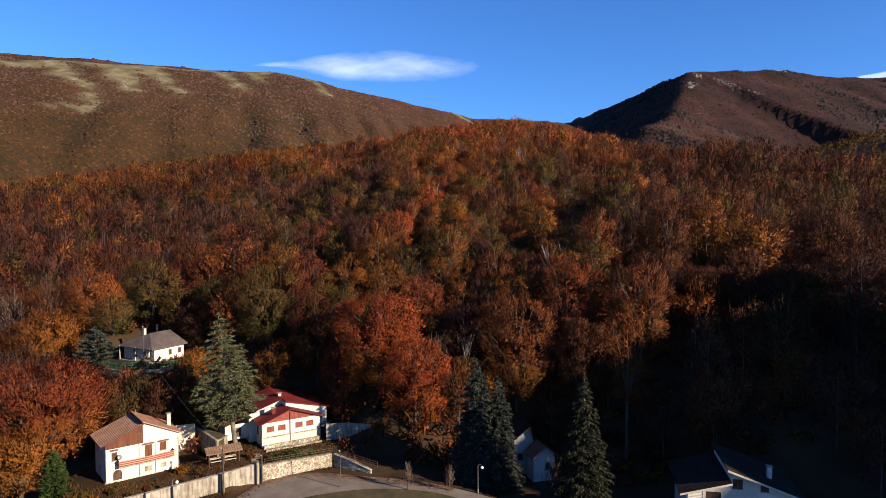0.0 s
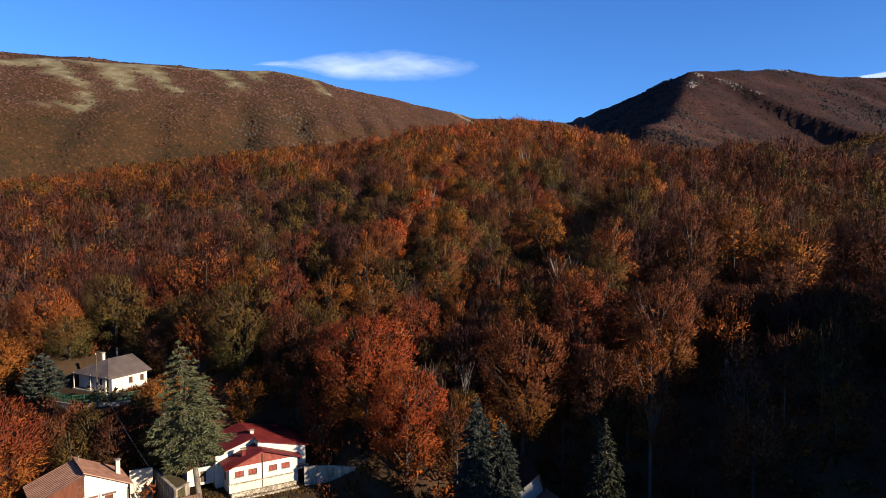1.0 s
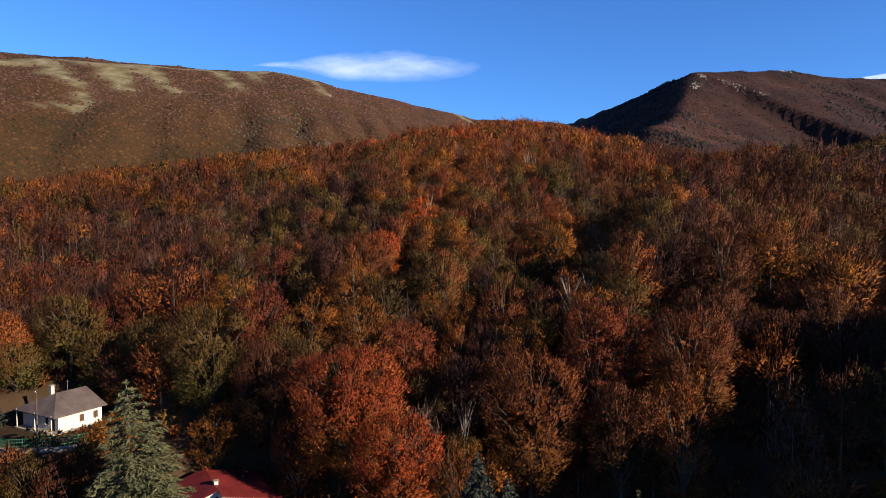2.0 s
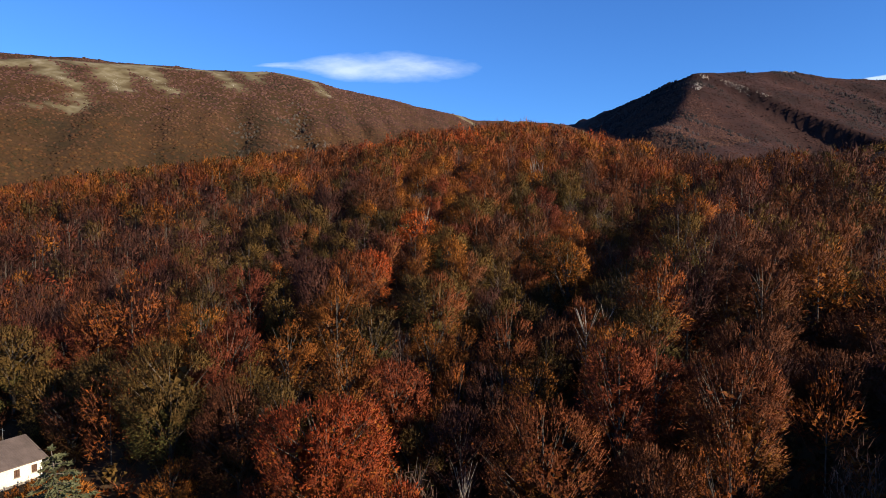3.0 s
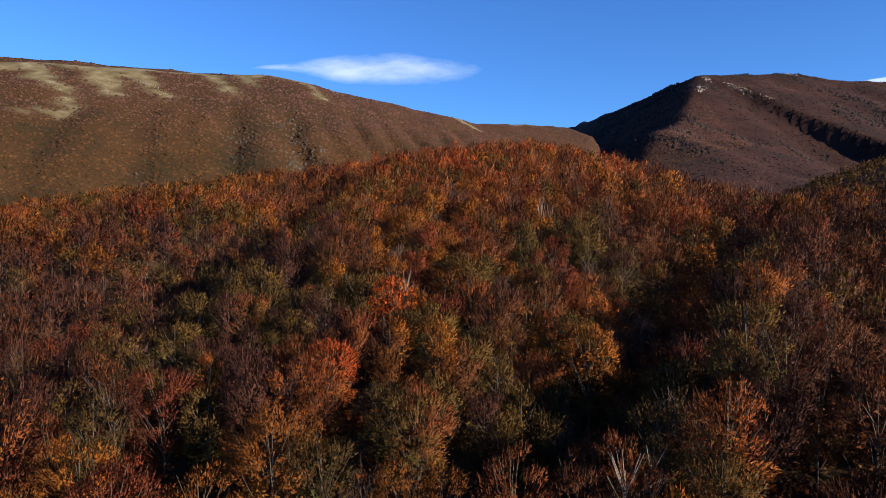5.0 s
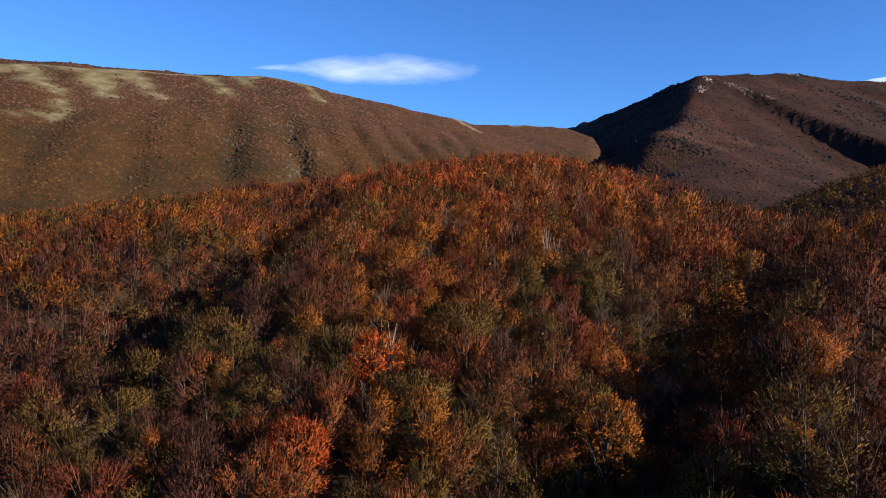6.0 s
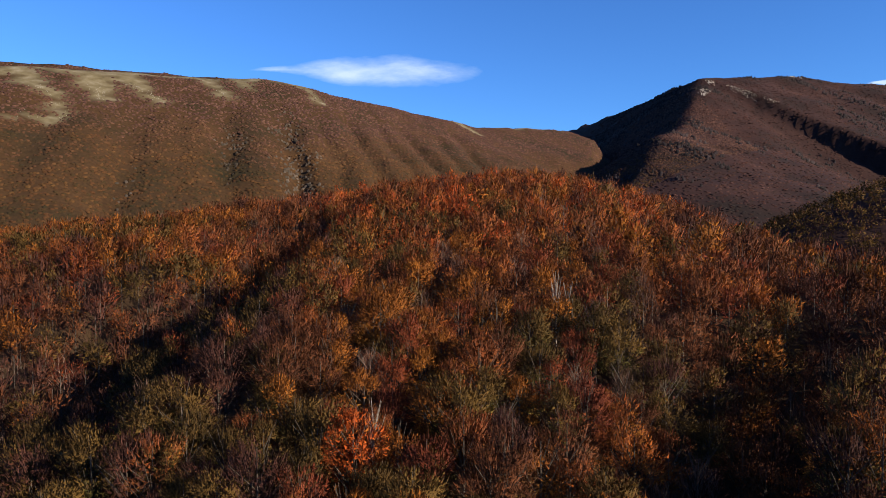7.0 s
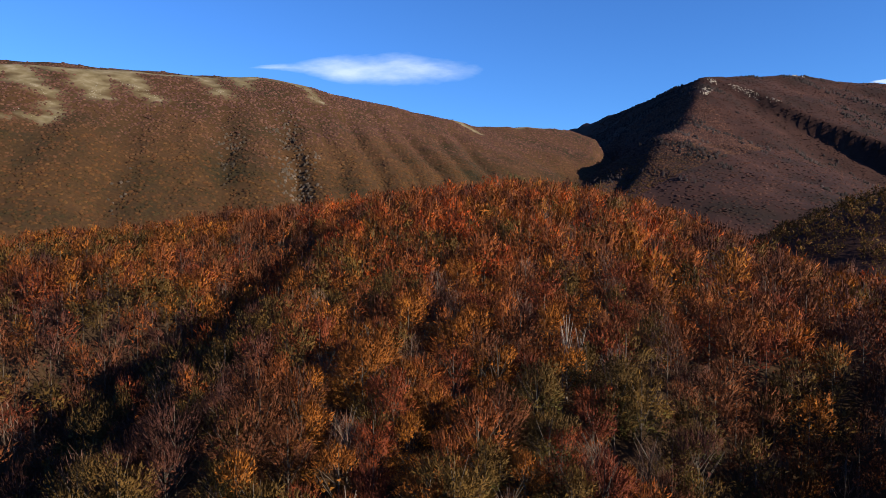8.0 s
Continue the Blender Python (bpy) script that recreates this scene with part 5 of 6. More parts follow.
    part("side_door", cuboid(-0.04, -0.004, 2.4, 3.3, 1.2, 3.1), dark_wood, h)
    return h


# ---- white house with the grey-brown roof, higher up ----
def grey_roof_house():
    W, D, H, R = 9.5, 7.4, 3.0, 5.1
    h = frame_at("house", -67.9, 138.3, 13.5, -27.7, "small white house with a grey-brown hipped roof on a terrace", "house")
    wins = [(3.0, 3.9, 0.9, 2.1), (6.0, 6.9, 0.9, 2.1), (7.7, 8.6, 0.05, 2.1)]
    part("front_wall", pierced(W, H, 0.3, wins), plaster, h)
    for o in wins[:2]:
        window(h, *o, dark_wood, glass, shutters=False)
    part("door", cuboid(7.74, 8.56, 0.1, 0.15, 0.05, 2.08), dark_wood, h)
    side_wins = [(3.2, 4.0, 0.9, 2.0), (5.6, 6.4, 0.9, 2.0)]
    rw = part("side_wall", pierced(D - 0.6, H, 0.3, side_wins), plaster, h)
    rw.matrix_basis = pose(W, 0.3, 0, 0, 0, 90)
    for o in side_wins:
        w = window(h, *o, dark_wood, dark_wood)
        w.matrix_basis = pose(W, 0.3, 0, 0, 0, 90)
    part("side_wall", cuboid(0, 0.3, 0.3, D - 0.3, 0, H), plaster, h)
    part("back_wall", cuboid(0, W, D - 0.3, D, 0, H), plaster, h)
    part("gable_wall", prism([(0, H + 0.003), (W, H + 0.003), (W / 2, R - 0.05)], D - 0.3, D), plaster, h)
    ribbed_roof("roof", h, -0.8, 2.75, W / 2, R + 0.1, 2.7, D + 0.5, slate_roof, slate_roof, 16)
    ribbed_roof("roof", h, W + 0.8, 2.75, W / 2 + 0.01, R + 0.1, 2.7, D + 0.5, slate_roof, slate_roof, 16)
    peak = (W / 2, 2.69, R + 0.1)
    part("hip_roof", slab([(-0.8, -1.2, 2.75), (W + 0.8, -1.2, 2.75), peak], 0.14), slate_roof, h)
    part("hip_roof", slab([(W + 0.81, -1.2, 2.75), (W + 0.81, 2.69, 2.75), (peak[0] + 0.01, *peak[1:])], 0.14), slate_roof, h)
    part("hip_roof", slab([(-0.81, 2.69, 2.75), (-0.81, -1.2, 2.75), (peak[0] - 0.01, *peak[1:])], 0.14), slate_roof, h)
    for x in (0.1, 5.0, W - 0.1):
        part("porch_post", pole(0.08, 0.08, -0.1, 2.9, 6, x, -1.05), plaster, h)
    chimney(h, 1.4, 4.0, 3.2, 5.6, plaster, 0.55)
    part("aerial", pole(0.03, 0.02, 5.0, 6.8, 5, 4.2, 5.0), metal, h)
    part("aerial_arm", cuboid(3.7, 4.7, 4.99, 5.01, 6.5, 6.54), metal, h)
    part("plinth", cuboid(-0.1, W + 0.1, -1.4, D, -1.5, -0.004), concrete, h)
    return h


def gabled_house(x, y, z, turn, W, D, H, R, rx, roof_m, wins, label, over=0.7, chim=None, wall_m=None):
    """A plain gabled house, its gable to the front."""
    wall_m = wall_m or plaster
    h = frame_at("house", x, y, z, turn, label, "house")
    part("front_wall", pierced(W, H, 0.3, wins), wall_m, h)
    for o in wins:
        window(h, *o, dark_wood, glass, shutters=False)
    part("gable_wall", prism([(0, H + 0.003), (W, H + 0.003), (W, H + 0.1), (rx, R - 0.05), (0, H + 0.1)], 0, 0.3), wall_m, h)
    part("back_wall", prism([(0, 0), (W, 0), (W, H + 0.1), (rx, R - 0.05), (0, H + 0.1)], D - 0.3, D), wall_m, h)
    for x0 in (0, W - 0.3):
        part("side_wall", cuboid(x0, x0 + 0.3, 0.303, D - 0.303, 0, H), wall_m, h)
    part("footing", cuboid(0.02, W - 0.02, 0.02, D - 0.02, -2.0, -0.004), concrete, h)
    k0, k1 = (R - H) / rx * over, (R - H) / (W - rx) * over
    ribbed_roof("roof", h, -over, H - k0 + 0.12, rx, R + 0.12, -0.9, D + 0.5, roof_m, roof_m, 18)
    ribbed_roof("roof", h, W + over, H - k1 + 0.12, rx + 0.01, R + 0.12, -0.9, D + 0.5, roof_m, roof_m, 18)
    if chim:
        chimney(h, *chim, wall_m)
    return h


balcony_house()
red_roof_house()
grey_roof_house()
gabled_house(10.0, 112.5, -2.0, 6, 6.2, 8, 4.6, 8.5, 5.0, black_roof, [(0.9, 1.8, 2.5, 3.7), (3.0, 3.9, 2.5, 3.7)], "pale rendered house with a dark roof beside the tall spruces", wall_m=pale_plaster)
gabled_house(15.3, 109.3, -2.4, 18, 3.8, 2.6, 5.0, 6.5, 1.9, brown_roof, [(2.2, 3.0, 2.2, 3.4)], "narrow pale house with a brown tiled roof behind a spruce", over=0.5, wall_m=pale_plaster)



# ---- large white house below the bend ----
def large_house():
    W, D, H, R, rx, L = 14.3, 10.2, 8.4, 11.4, 5.7, 10.0
    h = frame_at("house", 34.1, 90.4, -3.6, -11, "large white house with a dark overhanging roof in two levels", "house")
    low_wins = [(1.2, 2.6, 1.2, 2.8), (5.2, 6.6, 1.2, 2.8), (9.6, 11.0, 1.2, 2.8), (2.6, 4.6, 5.6, 8.1), (6.0, 7.4, 4.6, 6.2), (9.7, 11.0, 4.6, 6.2)]
    part("front_wall", pierced(W, H, 0.3, low_wins), plaster, h)
    for k, o in enumerate(low_wins):
        window(h, *o, dark_wood, dark_wood if k == 3 else glass, shutters=False)

    def roof_z(x):
        return (H + (L - H) * x / rx if x <= rx else H + (R - H) * (W - x) / (W - rx)) - 0.02

    attic = [(6.1, 7.4, 8.75, 10.1), (9.7, 10.8, 8.6, 9.55)]
    cuts = [0.0, rx] + [v for o in attic for v in o[:2]] + [W]
    for x0, x1 in zip(cuts, cuts[1:]):
        o = [q for q in attic if q[0] == x0]
        if o:
            part("gable_wall", cuboid(x0, x1, 0, 0.3, H + 0.003, o[0][2]), plaster, h)
            part("gable_wall", prism([(x0, o[0][3]), (x1, o[0][3]), (x1, roof_z(x1)), (x0, roof_z(x0))], 0, 0.3), plaster, h)
            window(h, *o[0], dark_wood, dark_wood, shutters=False)
        else:
            part("gable_wall", prism([(x0, H + 0.003), (x1, H + 0.003), (x1, roof_z(x1)), (x0, roof_z(x0))][:4] if x0 > 0 else [(0, H + 0.003), (x1, H + 0.003), (x1, roof_z(x1))], 0, 0.3), plaster, h)
    part("back_wall", prism([(0, 0), (W, 0), (W, H), (rx + 0.01, R - 0.05), (rx, L - 0.05), (0, H)], D - 0.3, D), plaster, h)
    for x0 in (0, W - 0.3):
        part("side_wall", cuboid(x0, x0 + 0.3, 0.303, D - 0.303, 0, H - 0.05), plaster, h)
    part("footing", cuboid(0.02, W - 0.02, 0.02, D - 0.02, -2.0, -0.004), concrete, h)
    # the higher roof ends in a sharp lip over the lower one, with a strip of wall between
    part("upper_wall", cuboid(rx + 0.02, rx + 0.3, 0.304, D - 0.304, H, R - 0.25), plaster, h)
    for x_out, x_in, top, fall, front, ribs in ((-1.1, rx - 0.005, L, (L - H) / rx, -1.7, 26), (W + 1.1, rx - 0.5, R + 0.5 * (R - H) / (W - rx), (R - H) / (W - rx), -1.1, 26)):
        z_out, z_in = top - fall * abs(x_in - x_out) + 0.12, top + 0.12
        ribbed_roof("roof", h, x_out, z_out, x_in, z_in, front, D + 0.6, black_roof, black_roof, ribs)
        part("bargeboard", slab([(x_out, front - 0.07, z_out), (x_in, front - 0.07, z_in), (x_in, front - 0.005, z_in), (x_out, front - 0.005, z_out)], 0.26), cream, h)
        for k in range(9):
            f = (k + 0.5) / 9
            x = x_out + (x_in - x_out) * f
            z = z_out + (z_in - z_out) * f - 0.17
            part("rafter_end", cuboid(x - 0.06, x + 0.06, -1.1, -0.004, z - 0.17, z - 0.03), wood, h)
    chimney(h, 11.6, 3.0, 9.0, 11.0, plaster, 0.6)
    pan = part("louvre_frame", ring_frame(0.2, 2.3, 6.3, 8.2, -0.09, -0.004), plaster, h)
    for k in range(8):
        z = 6.45 + k * 0.21
        part("slat", slab([(0.3, -0.08, z), (2.2, -0.08, z), (2.2, -0.02, z + 0.12), (0.3, -0.02, z + 0.12)], 0.03), plaster, pan)
    deck = part("balcony_slab", cuboid(0.2, 7.8, -1.2, -0.1, 5.3, 5.5), concrete, h)
    part("rail", cuboid(0.2, 7.8, -1.2, -1.12, 6.4, 6.5), dark_wood, deck)
    for k in range(26):
        part("baluster", cuboid(0.25 + k * 0.3, 0.31 + k * 0.3, -1.18, -1.14, 5.503, 6.397), dark_wood, deck)
    part("lean_to_roof", slab([(8.2, -1.6, 5.9), (14.7, -1.6, 5.9), (14.7, -0.01, 6.5), (8.2, -0.01, 6.5)], 0.16), plaster, h)
    return h


large_house()


# ---- road, lawn and walls ----
def ring_sheet(name, r0, r1, w0, w1, z, m, label, category, kind="structure", steps=72, rows=6):
    """A level sheet round the bend, between two edges given as functions of the angle."""
    ws, co = np.linspace(w0, w1, steps), []
    for k in range(rows + 1):
        for w in ws:
            r = r0(w) + (r1(w) - r0(w)) * k / rows
            co.append((TURN_X + r * math.sin(w), TURN_Y + r * math.cos(w), z))
    i = (np.arange(rows)[:, None] * steps + np.arange(steps - 1)).ravel()
    me = solid(co, np.stack([i, i + steps, i + steps + 1, i + 1], -1))
    me.materials.append(m)
    return tagged(new(name, me), label, category, kind=kind)


outer = lambda w: 25.5 + 6.5 * math.exp(-((w + 0.55) / 0.42) ** 2) - 0.3 + 0.25 * math.sin(9 * w)
inner = lambda w: 21.9 + 0.15 * math.sin(5 * w)
ring_sheet("road", inner, outer, -1.9, 1.9, 0.05, asphalt, "pale worn asphalt road bending round a lawn", "road")
ring_sheet("lawn", lambda w: 0.3, lambda w: inner(w) - 0.15, -3.14, 3.14, 0.07, lawn, "dry brown-green lawn inside the road bend", "lawn", steps=64, rows=8)


def long_wall(points, thick, m, label, name="garden_wall", cap=True, rough=0.0):
    """A wall through points (x, y, foot, top)."""
    top = tagged(new(name), label, "wall")
    for k, ((xa, ya, fa, ta), (xb, yb, fb, tb)) in enumerate(zip(points, points[1:])):
        L = math.hypot(xb - xa, yb - ya)
        n = max(2, int(L / 1.2))
        bm = bmesh.new()
        rows = 5
        grid = [[[None] * (rows + 1) for _ in range(n + 1)] for _ in range(2)]
        for s in (0, 1):
            for i in range(n + 1):
                for j in range(rows + 1):
                    f = i / n
                    z = (fa + (fb - fa) * f) + ((ta + (tb - ta) * f) - (fa + (fb - fa) * f)) * j / rows
                    push = rough * random.uniform(-1, 1) if 0 < i < n else 0
                    grid[s][i][j] = bm.verts.new((L * f, (thick if s else 0) + (push if not s else -push), z))
        for s in (0, 1):
            for i in range(n):
                for j in range(rows):
                    bm.faces.new((grid[s][i][j], grid[s][i + 1][j], grid[s][i + 1][j + 1], grid[s][i][j + 1]))
        for i in range(n):
            for j in (0, rows):
                bm.faces.new((grid[0][i][j], grid[0][i + 1][j], grid[1][i + 1][j], grid[1][i][j]))
        for i in (0, n):
            for j in range(rows):
                bm.faces.new((grid[0][i][j], grid[0][i][j + 1], grid[1][i][j + 1], grid[1][i][j]))
        seg = part("wall_section", bm, m, top)
        seg.matrix_basis = pose(xa, ya, 0, 0, 0, math.degrees(math.atan2(yb - ya, xb - xa)))
        if cap:
            c = part("coping", slab([(-0.02, -0.08, ta + 0.11), (L + 0.02, -0.08, tb + 0.11), (L + 0.02, thick + 0.08, tb + 0.11), (-0.02, thick + 0.08, ta + 0.11)], 0.10), concrete, top)
            c.matrix_basis = seg.matrix_basis
    return top


def ground_z(x, y):
    return float(land(x, y))


cw = long_wall([(-46.0, 92.8, -0.3, 2.4), (-40.5, 96.8, -0.3, 2.6), (-34.8, 101.0, -0.3, 2.8), (-30.0, 104.6, -0.3, 3.1)], 0.35, old_concrete, "tall weathered concrete retaining wall beside the road", rough=0.02)
for x, y, z in ((-43.4, 94.4, 2.7), (-40.3, 96.6, 2.8), (-34.6, 100.8, 3.0), (-30.0, 104.3, 3.5)):
    b = part("buttress", cuboid(-0.28, 0.28, -0.35, 0.3, -0.3, z), old_concrete, cw)
    b.matrix_basis = pose(x, y, 0, 0, 0, 36)
long_wall([(-29.4, 104.9, -0.3, 2.6), (-24.6, 108.4, -0.3, 2.3), (-19.3, 111.9, -0.3, 2.0)], 0.45, stone, "rough pale stone retaining wall beside the road", rough=0.07)
long_wall([(-19.0, 111.8, -0.3, 2.0), (-15.6, 109.8, -0.3, 1.5), (-12.2, 108.2, -0.3, 0.5)], 0.45, stone, "low rough stone wall curving along the road", rough=0.07)
long_wall([(-22.0, 121.5, 0.0, 4.2), (-18.0, 122.3, 0.0, 4.1), (-13.8, 122.6, 0.0, 3.7)], 0.3, old_concrete, "pale concrete retaining wall beside the garage")
long_wall([(-48.2, 116.6, 0.0, 5.6), (-45.6, 118.8, 0.0, 5.3)], 0.3, cream, "cream garden wall behind the house", cap=False)
long_wall([(-46.5, 121.0, 0.3, 4.0), (-39.6, 113.0, 0.3, 4.0)], 0.3, old_concrete, "dark streaked terrace wall beside the cedar")
long_wall([(-39.5, 112.9, 0.3, 4.0), (-38.8, 116.4, 0.3, 3.8)], 0.3, old_concrete, "short streaked wall at the terrace end")
terrace = tagged(new("garden_terrace"), "raised dark green lawn terrace beside the cedar", "terrace", kind="structure")
bm = bmesh.new()
TERRACE_LAWN = [(-39.3, 113.2), (-38.9, 116.3), (-41.6, 119.0), (-44.5, 122.4), (-46.2, 121.2)]
lo, hi = ([bm.verts.new((x, y, z)) for x, y in TERRACE_LAWN] for z in (0.3, 3.85))
bm.faces.new(hi)
bm.faces.new(lo[::-1])
for i in range(5):
    bm.faces.new((lo[i], lo[(i + 1) % 5], hi[(i + 1) % 5], hi[i]))
part("terrace_lawn", bm, lawn, terrace)
for off, top in ((1.3, 1.95), (2.6, 1.5)):
    long_wall([(-32.9 + 0.515 * off, 117.4 - 0.857 * off, 0.2, top), (-24.0 + 0.515 * off, 122.75 - 0.857 * off, 0.2, top)], 0.4, stone, "low dry-stone terrace wall in front of the bungalow", cap=False, rough=0.06)
TERRACE = [(-73.2, 136.5), (-69.5, 129.6), (-62.5, 126.3), (-55.0, 127.6), (-50.5, 131.0)]
long_wall([(x, y, 10.0, 13.35) for x, y in TERRACE], 0.3, concrete, "grey terrace wall with pale coping below the upper house")


def railing(points, label, m, high=1.0, rails=3, gap=1.6, name="railing", mesh=False):
    """A fence through points (x, y, foot)."""
    top = tagged(new(name), label, "fence")
    for (xa, ya, fa), (xb, yb, fb) in zip(points, points[1:]):
        L = math.hypot(xb - xa, yb - ya)
        m4 = pose(xa, ya, 0, 0, 0, math.degrees(math.atan2(yb - ya, xb - xa)))
        n = max(1, round(L / gap))
        for k in range(n + 1):
            p = part("post", pole(0.04, 0.035, 0, high, 6), m, top)
            f = k / n
            p.matrix_basis = m4 @ pose(L * f, 0, fa + (fb - fa) * f)
        for k in range(rails):
            z = high * (k + 1) / rails - 0.05
            r = part("rail", slab([(0, -0.03, fa + z), (L, -0.03, fb + z), (L, 0.03, fb + z), (0, 0.03, fa + z)], 0.06), m, top)
            r.matrix_basis = m4
        if mesh:
            bm = bmesh.new()
            for k in range(int(L / 0.22)):
                x = 0.22 * k
                z = fa + (fb - fa) * x / L
                box(bm, x - 0.012, x + 0.012, -0.012, 0.012, z + 0.03, z + high - 0.05)
            w = part("wire_mesh", bm, m, top)
            w.matrix_basis = m4
    return top


railing([(-29.2, 105.2, 2.7), (-24.5, 108.6, 2.4), (-19.2, 112.1, 2.1)], "dark wooden rail fence on the stone wall", dark_wood)
railing([(-19.0, 112.0, 2.1), (-15.1, 109.6, 1.8), (-11.0, 107.8, 1.2)], "dark wooden rail fence along the low wall", dark_wood)
railing([(x, y + 0.15, 13.48) for x, y in TERRACE], "green wire fence on the terrace wall", green_metal, 1.5, 3, 2.0, mesh=True)


# ---- poles, lamps, shelter ----
def utility_pole(x, y, high, label, m=None, thick=0.13):
    z = ground_z(x, y)
    t = frame_at("utility_pole", x, y, z - 0.1, 20, label, "pole")
    part("shaft", pole(thick, thick * 0.65, -0.3, high, 8), m or grey_bark, t)
    part("bracket", cuboid(-0.16, 0.10, -0.04, 0.04, high - 0.32, high - 0.24), metal, t)
    part("insulator", pole(0.05, 0.04, high - 0.237, high - 0.08, 6, -0.12, 0), lamp_glass, t)
    return t


utility_pole(-34.2, 100.2, 7.6, "weathered wooden pole against the concrete wall")
utility_pole(-29.2, 103.9, 5.0, "short wooden pole at the end of the concrete wall")
utility_pole(-16.4, 102.6, 6.2, "thin wooden pole standing at the lawn edge", thick=0.09)
utility_pole(-58.5, 127.0, 9.0, "grey pole below the terrace fence")


def street_lamp(x, y, high):
    t = frame_at("street_lamp", x, y, ground_z(x, y), 0, "thin grey street lamp with a hooked arm and globe", "street lamp")
    part("column", pole(0.07, 0.045, -0.2, high, 8), metal, t)
    part("base", pole(0.14, 0.1, 0.0, 0.6, 8), metal, t)
    bm = bmesh.new()
    prev = None
    for k in range(9):
        a = math.pi * k / 8
        co = (0.32 - 0.32 * math.cos(a), 0.0, high + 0.32 * math.sin(a))
        ring = [bm.verts.new((co[0] + 0.035 * math.cos(w) * math.cos(a), 0.035 * math.sin(w), co[2] - 0.035 * math.cos(w) * math.sin(a))) for w in (0, 2.09, 4.19)]
        if prev:
            for i in range(3):
                bm.faces.new((prev[i], prev[(i + 1) % 3], ring[(i + 1) % 3], ring[i]))
        prev = ring
    arm = part("arm", bm, metal, t)
    bm = bmesh.new()
    bmesh.ops.create_uvsphere(bm, u_segments=12, v_segments=8, radius=0.24, matrix=Matrix.Translation((0.64, 0, high - 0.2)))
    part("globe", bm, lamp_glass, arm, "white glass globe")
    return t


street_lamp(5.4, 100.3, 4.2)
street_lamp(-41.0, 97.6, 3.2)


def shelter():
    t = frame_at("picnic_shelter", -38.4, 105.6, ground_z(-36.5, 106.5) - 0.05, 30, "open wooden picnic shelter with a brown boarded roof", "shelter")
    ribbed_roof("roof", t, -0.4, 2.1, 1.4, 2.75, -0.4, 5.4, shelter_boards, shelter_boards, 14).matrix_basis = pose(5.0, 0, 0, 0, 0, 90)
    r = ribbed_roof("roof", t, 3.2, 2.1, 1.41, 2.75, -0.4, 5.4, shelter_boards, shelter_boards, 14)
    r.matrix_basis = pose(5.0, 0, 0, 0, 0, 90)
    for x in (0.1, 2.5, 4.9):
        for y in (0.1, 2.7):
            part("post", cuboid(x - 0.07, x + 0.07, y - 0.07, y + 0.07, -0.3, 2.1), dark_wood, t)
    for y in (0.1, 2.7):
        part("beam", cuboid(0, 5, y - 0.06, y + 0.06, 2.0, 2.12), dark_wood, t)
    for x0, x1 in ((0.4, 2.2), (2.7, 4.6)):
        b = part("picnic_table", cuboid(x0, x1, 1.0, 1.8, 0.70, 0.76), cream, t)
        for y in (0.45, 2.05):
            part("bench", cuboid(x0, x1, y, y + 0.3, 0.42, 0.47), cream, b)
        for x in (x0 + 0.2, x1 - 0.2):
            part("leg", cuboid(x - 0.05, x + 0.05, 0.5, 2.3, -0.1, 0.415), dark_wood, b)
            part("leg", cuboid(x - 0.05, x + 0.05, 1.3, 1.5, 0.475, 0.697), dark_wood, b)
    return t


shelter()


def wire(a, b, sag, label):
    bm = bmesh.new()
    prev = None
    a, b = Vector(a), Vector(b)
    for k in range(17):
        f = k / 16
        c = a.lerp(b, f) - Vector((0, 0, sag * 4 * f * (1 - f)))
        ring = [bm.verts.new(c + Vector((0.012 * math.cos(w), 0, 0.012 * math.sin(w)))) for w in (0.5, 2.6, 4.7)]
        if prev:
            for i in range(3):
                bm.faces.new((prev[i], prev[(i + 1) % 3], ring[(i + 1) % 3], ring[i]))
        prev = ring
    tagged(part("overhead_wire", bm, metal), label, "wire")


wire((-34.2, 100.2, 7.4), (-44.0, 106.8, 6.6), 0.4, "thin overhead wire from pole to house")
wire((-34.2, 100.2, 7.4), (-58.5, 127.0, 17.5), 0.9, "thin overhead wire running uphill between poles")

# garden grass between wall and bungalow
def grass_patch(x0, x1, y0, y1, turn, label):
    n = 14
    co = []
    m = pose(x0, y0, 0, 0, 0, turn)
    for j in range(n + 1):
        for i in range(n + 1):
            edge = 0.35 * math.sin(i * 1.7 + j * 0.6)
            p = m @ Vector(((x1 - x0) * i / n, (y1 - y0) * j / n + edge, 0))
            co.append((p.x, p.y, ground_z(p.x, p.y) + 0.07))
    i = (np.arange(n)[:, None] * (n + 1) + np.arange(n)).ravel()
    me = solid(co, np.stack([i, i + 1, i + n + 2, i + n + 1], -1))
    me.materials.append(grass_green)
    tagged(new("garden_lawn", me), label, "lawn", kind="structure")


grass_patch(-28.6, -19.0, 106.6, 113.2, 33, "short green grass in the bungalow garden")
grass_patch(-41.5, -36.0, 113.6, 117.0, -15, "mossy green grass on the garden terrace")

# steps beside the bungalow
st = tagged(new("garden_steps"), "stone garden steps climbing beside the bungalow", "steps")
for k in range(12):
    sx, sy = -31.0 - 0.20 * k, 107.4 + 0.62 * k
    b = part("step", cuboid(-0.8, 0.8, 0, 0.62, -0.5, 0.16), stone, st)
    b.matrix_basis = pose(sx, sy, ground_z(sx, sy), 0, 0, 18)


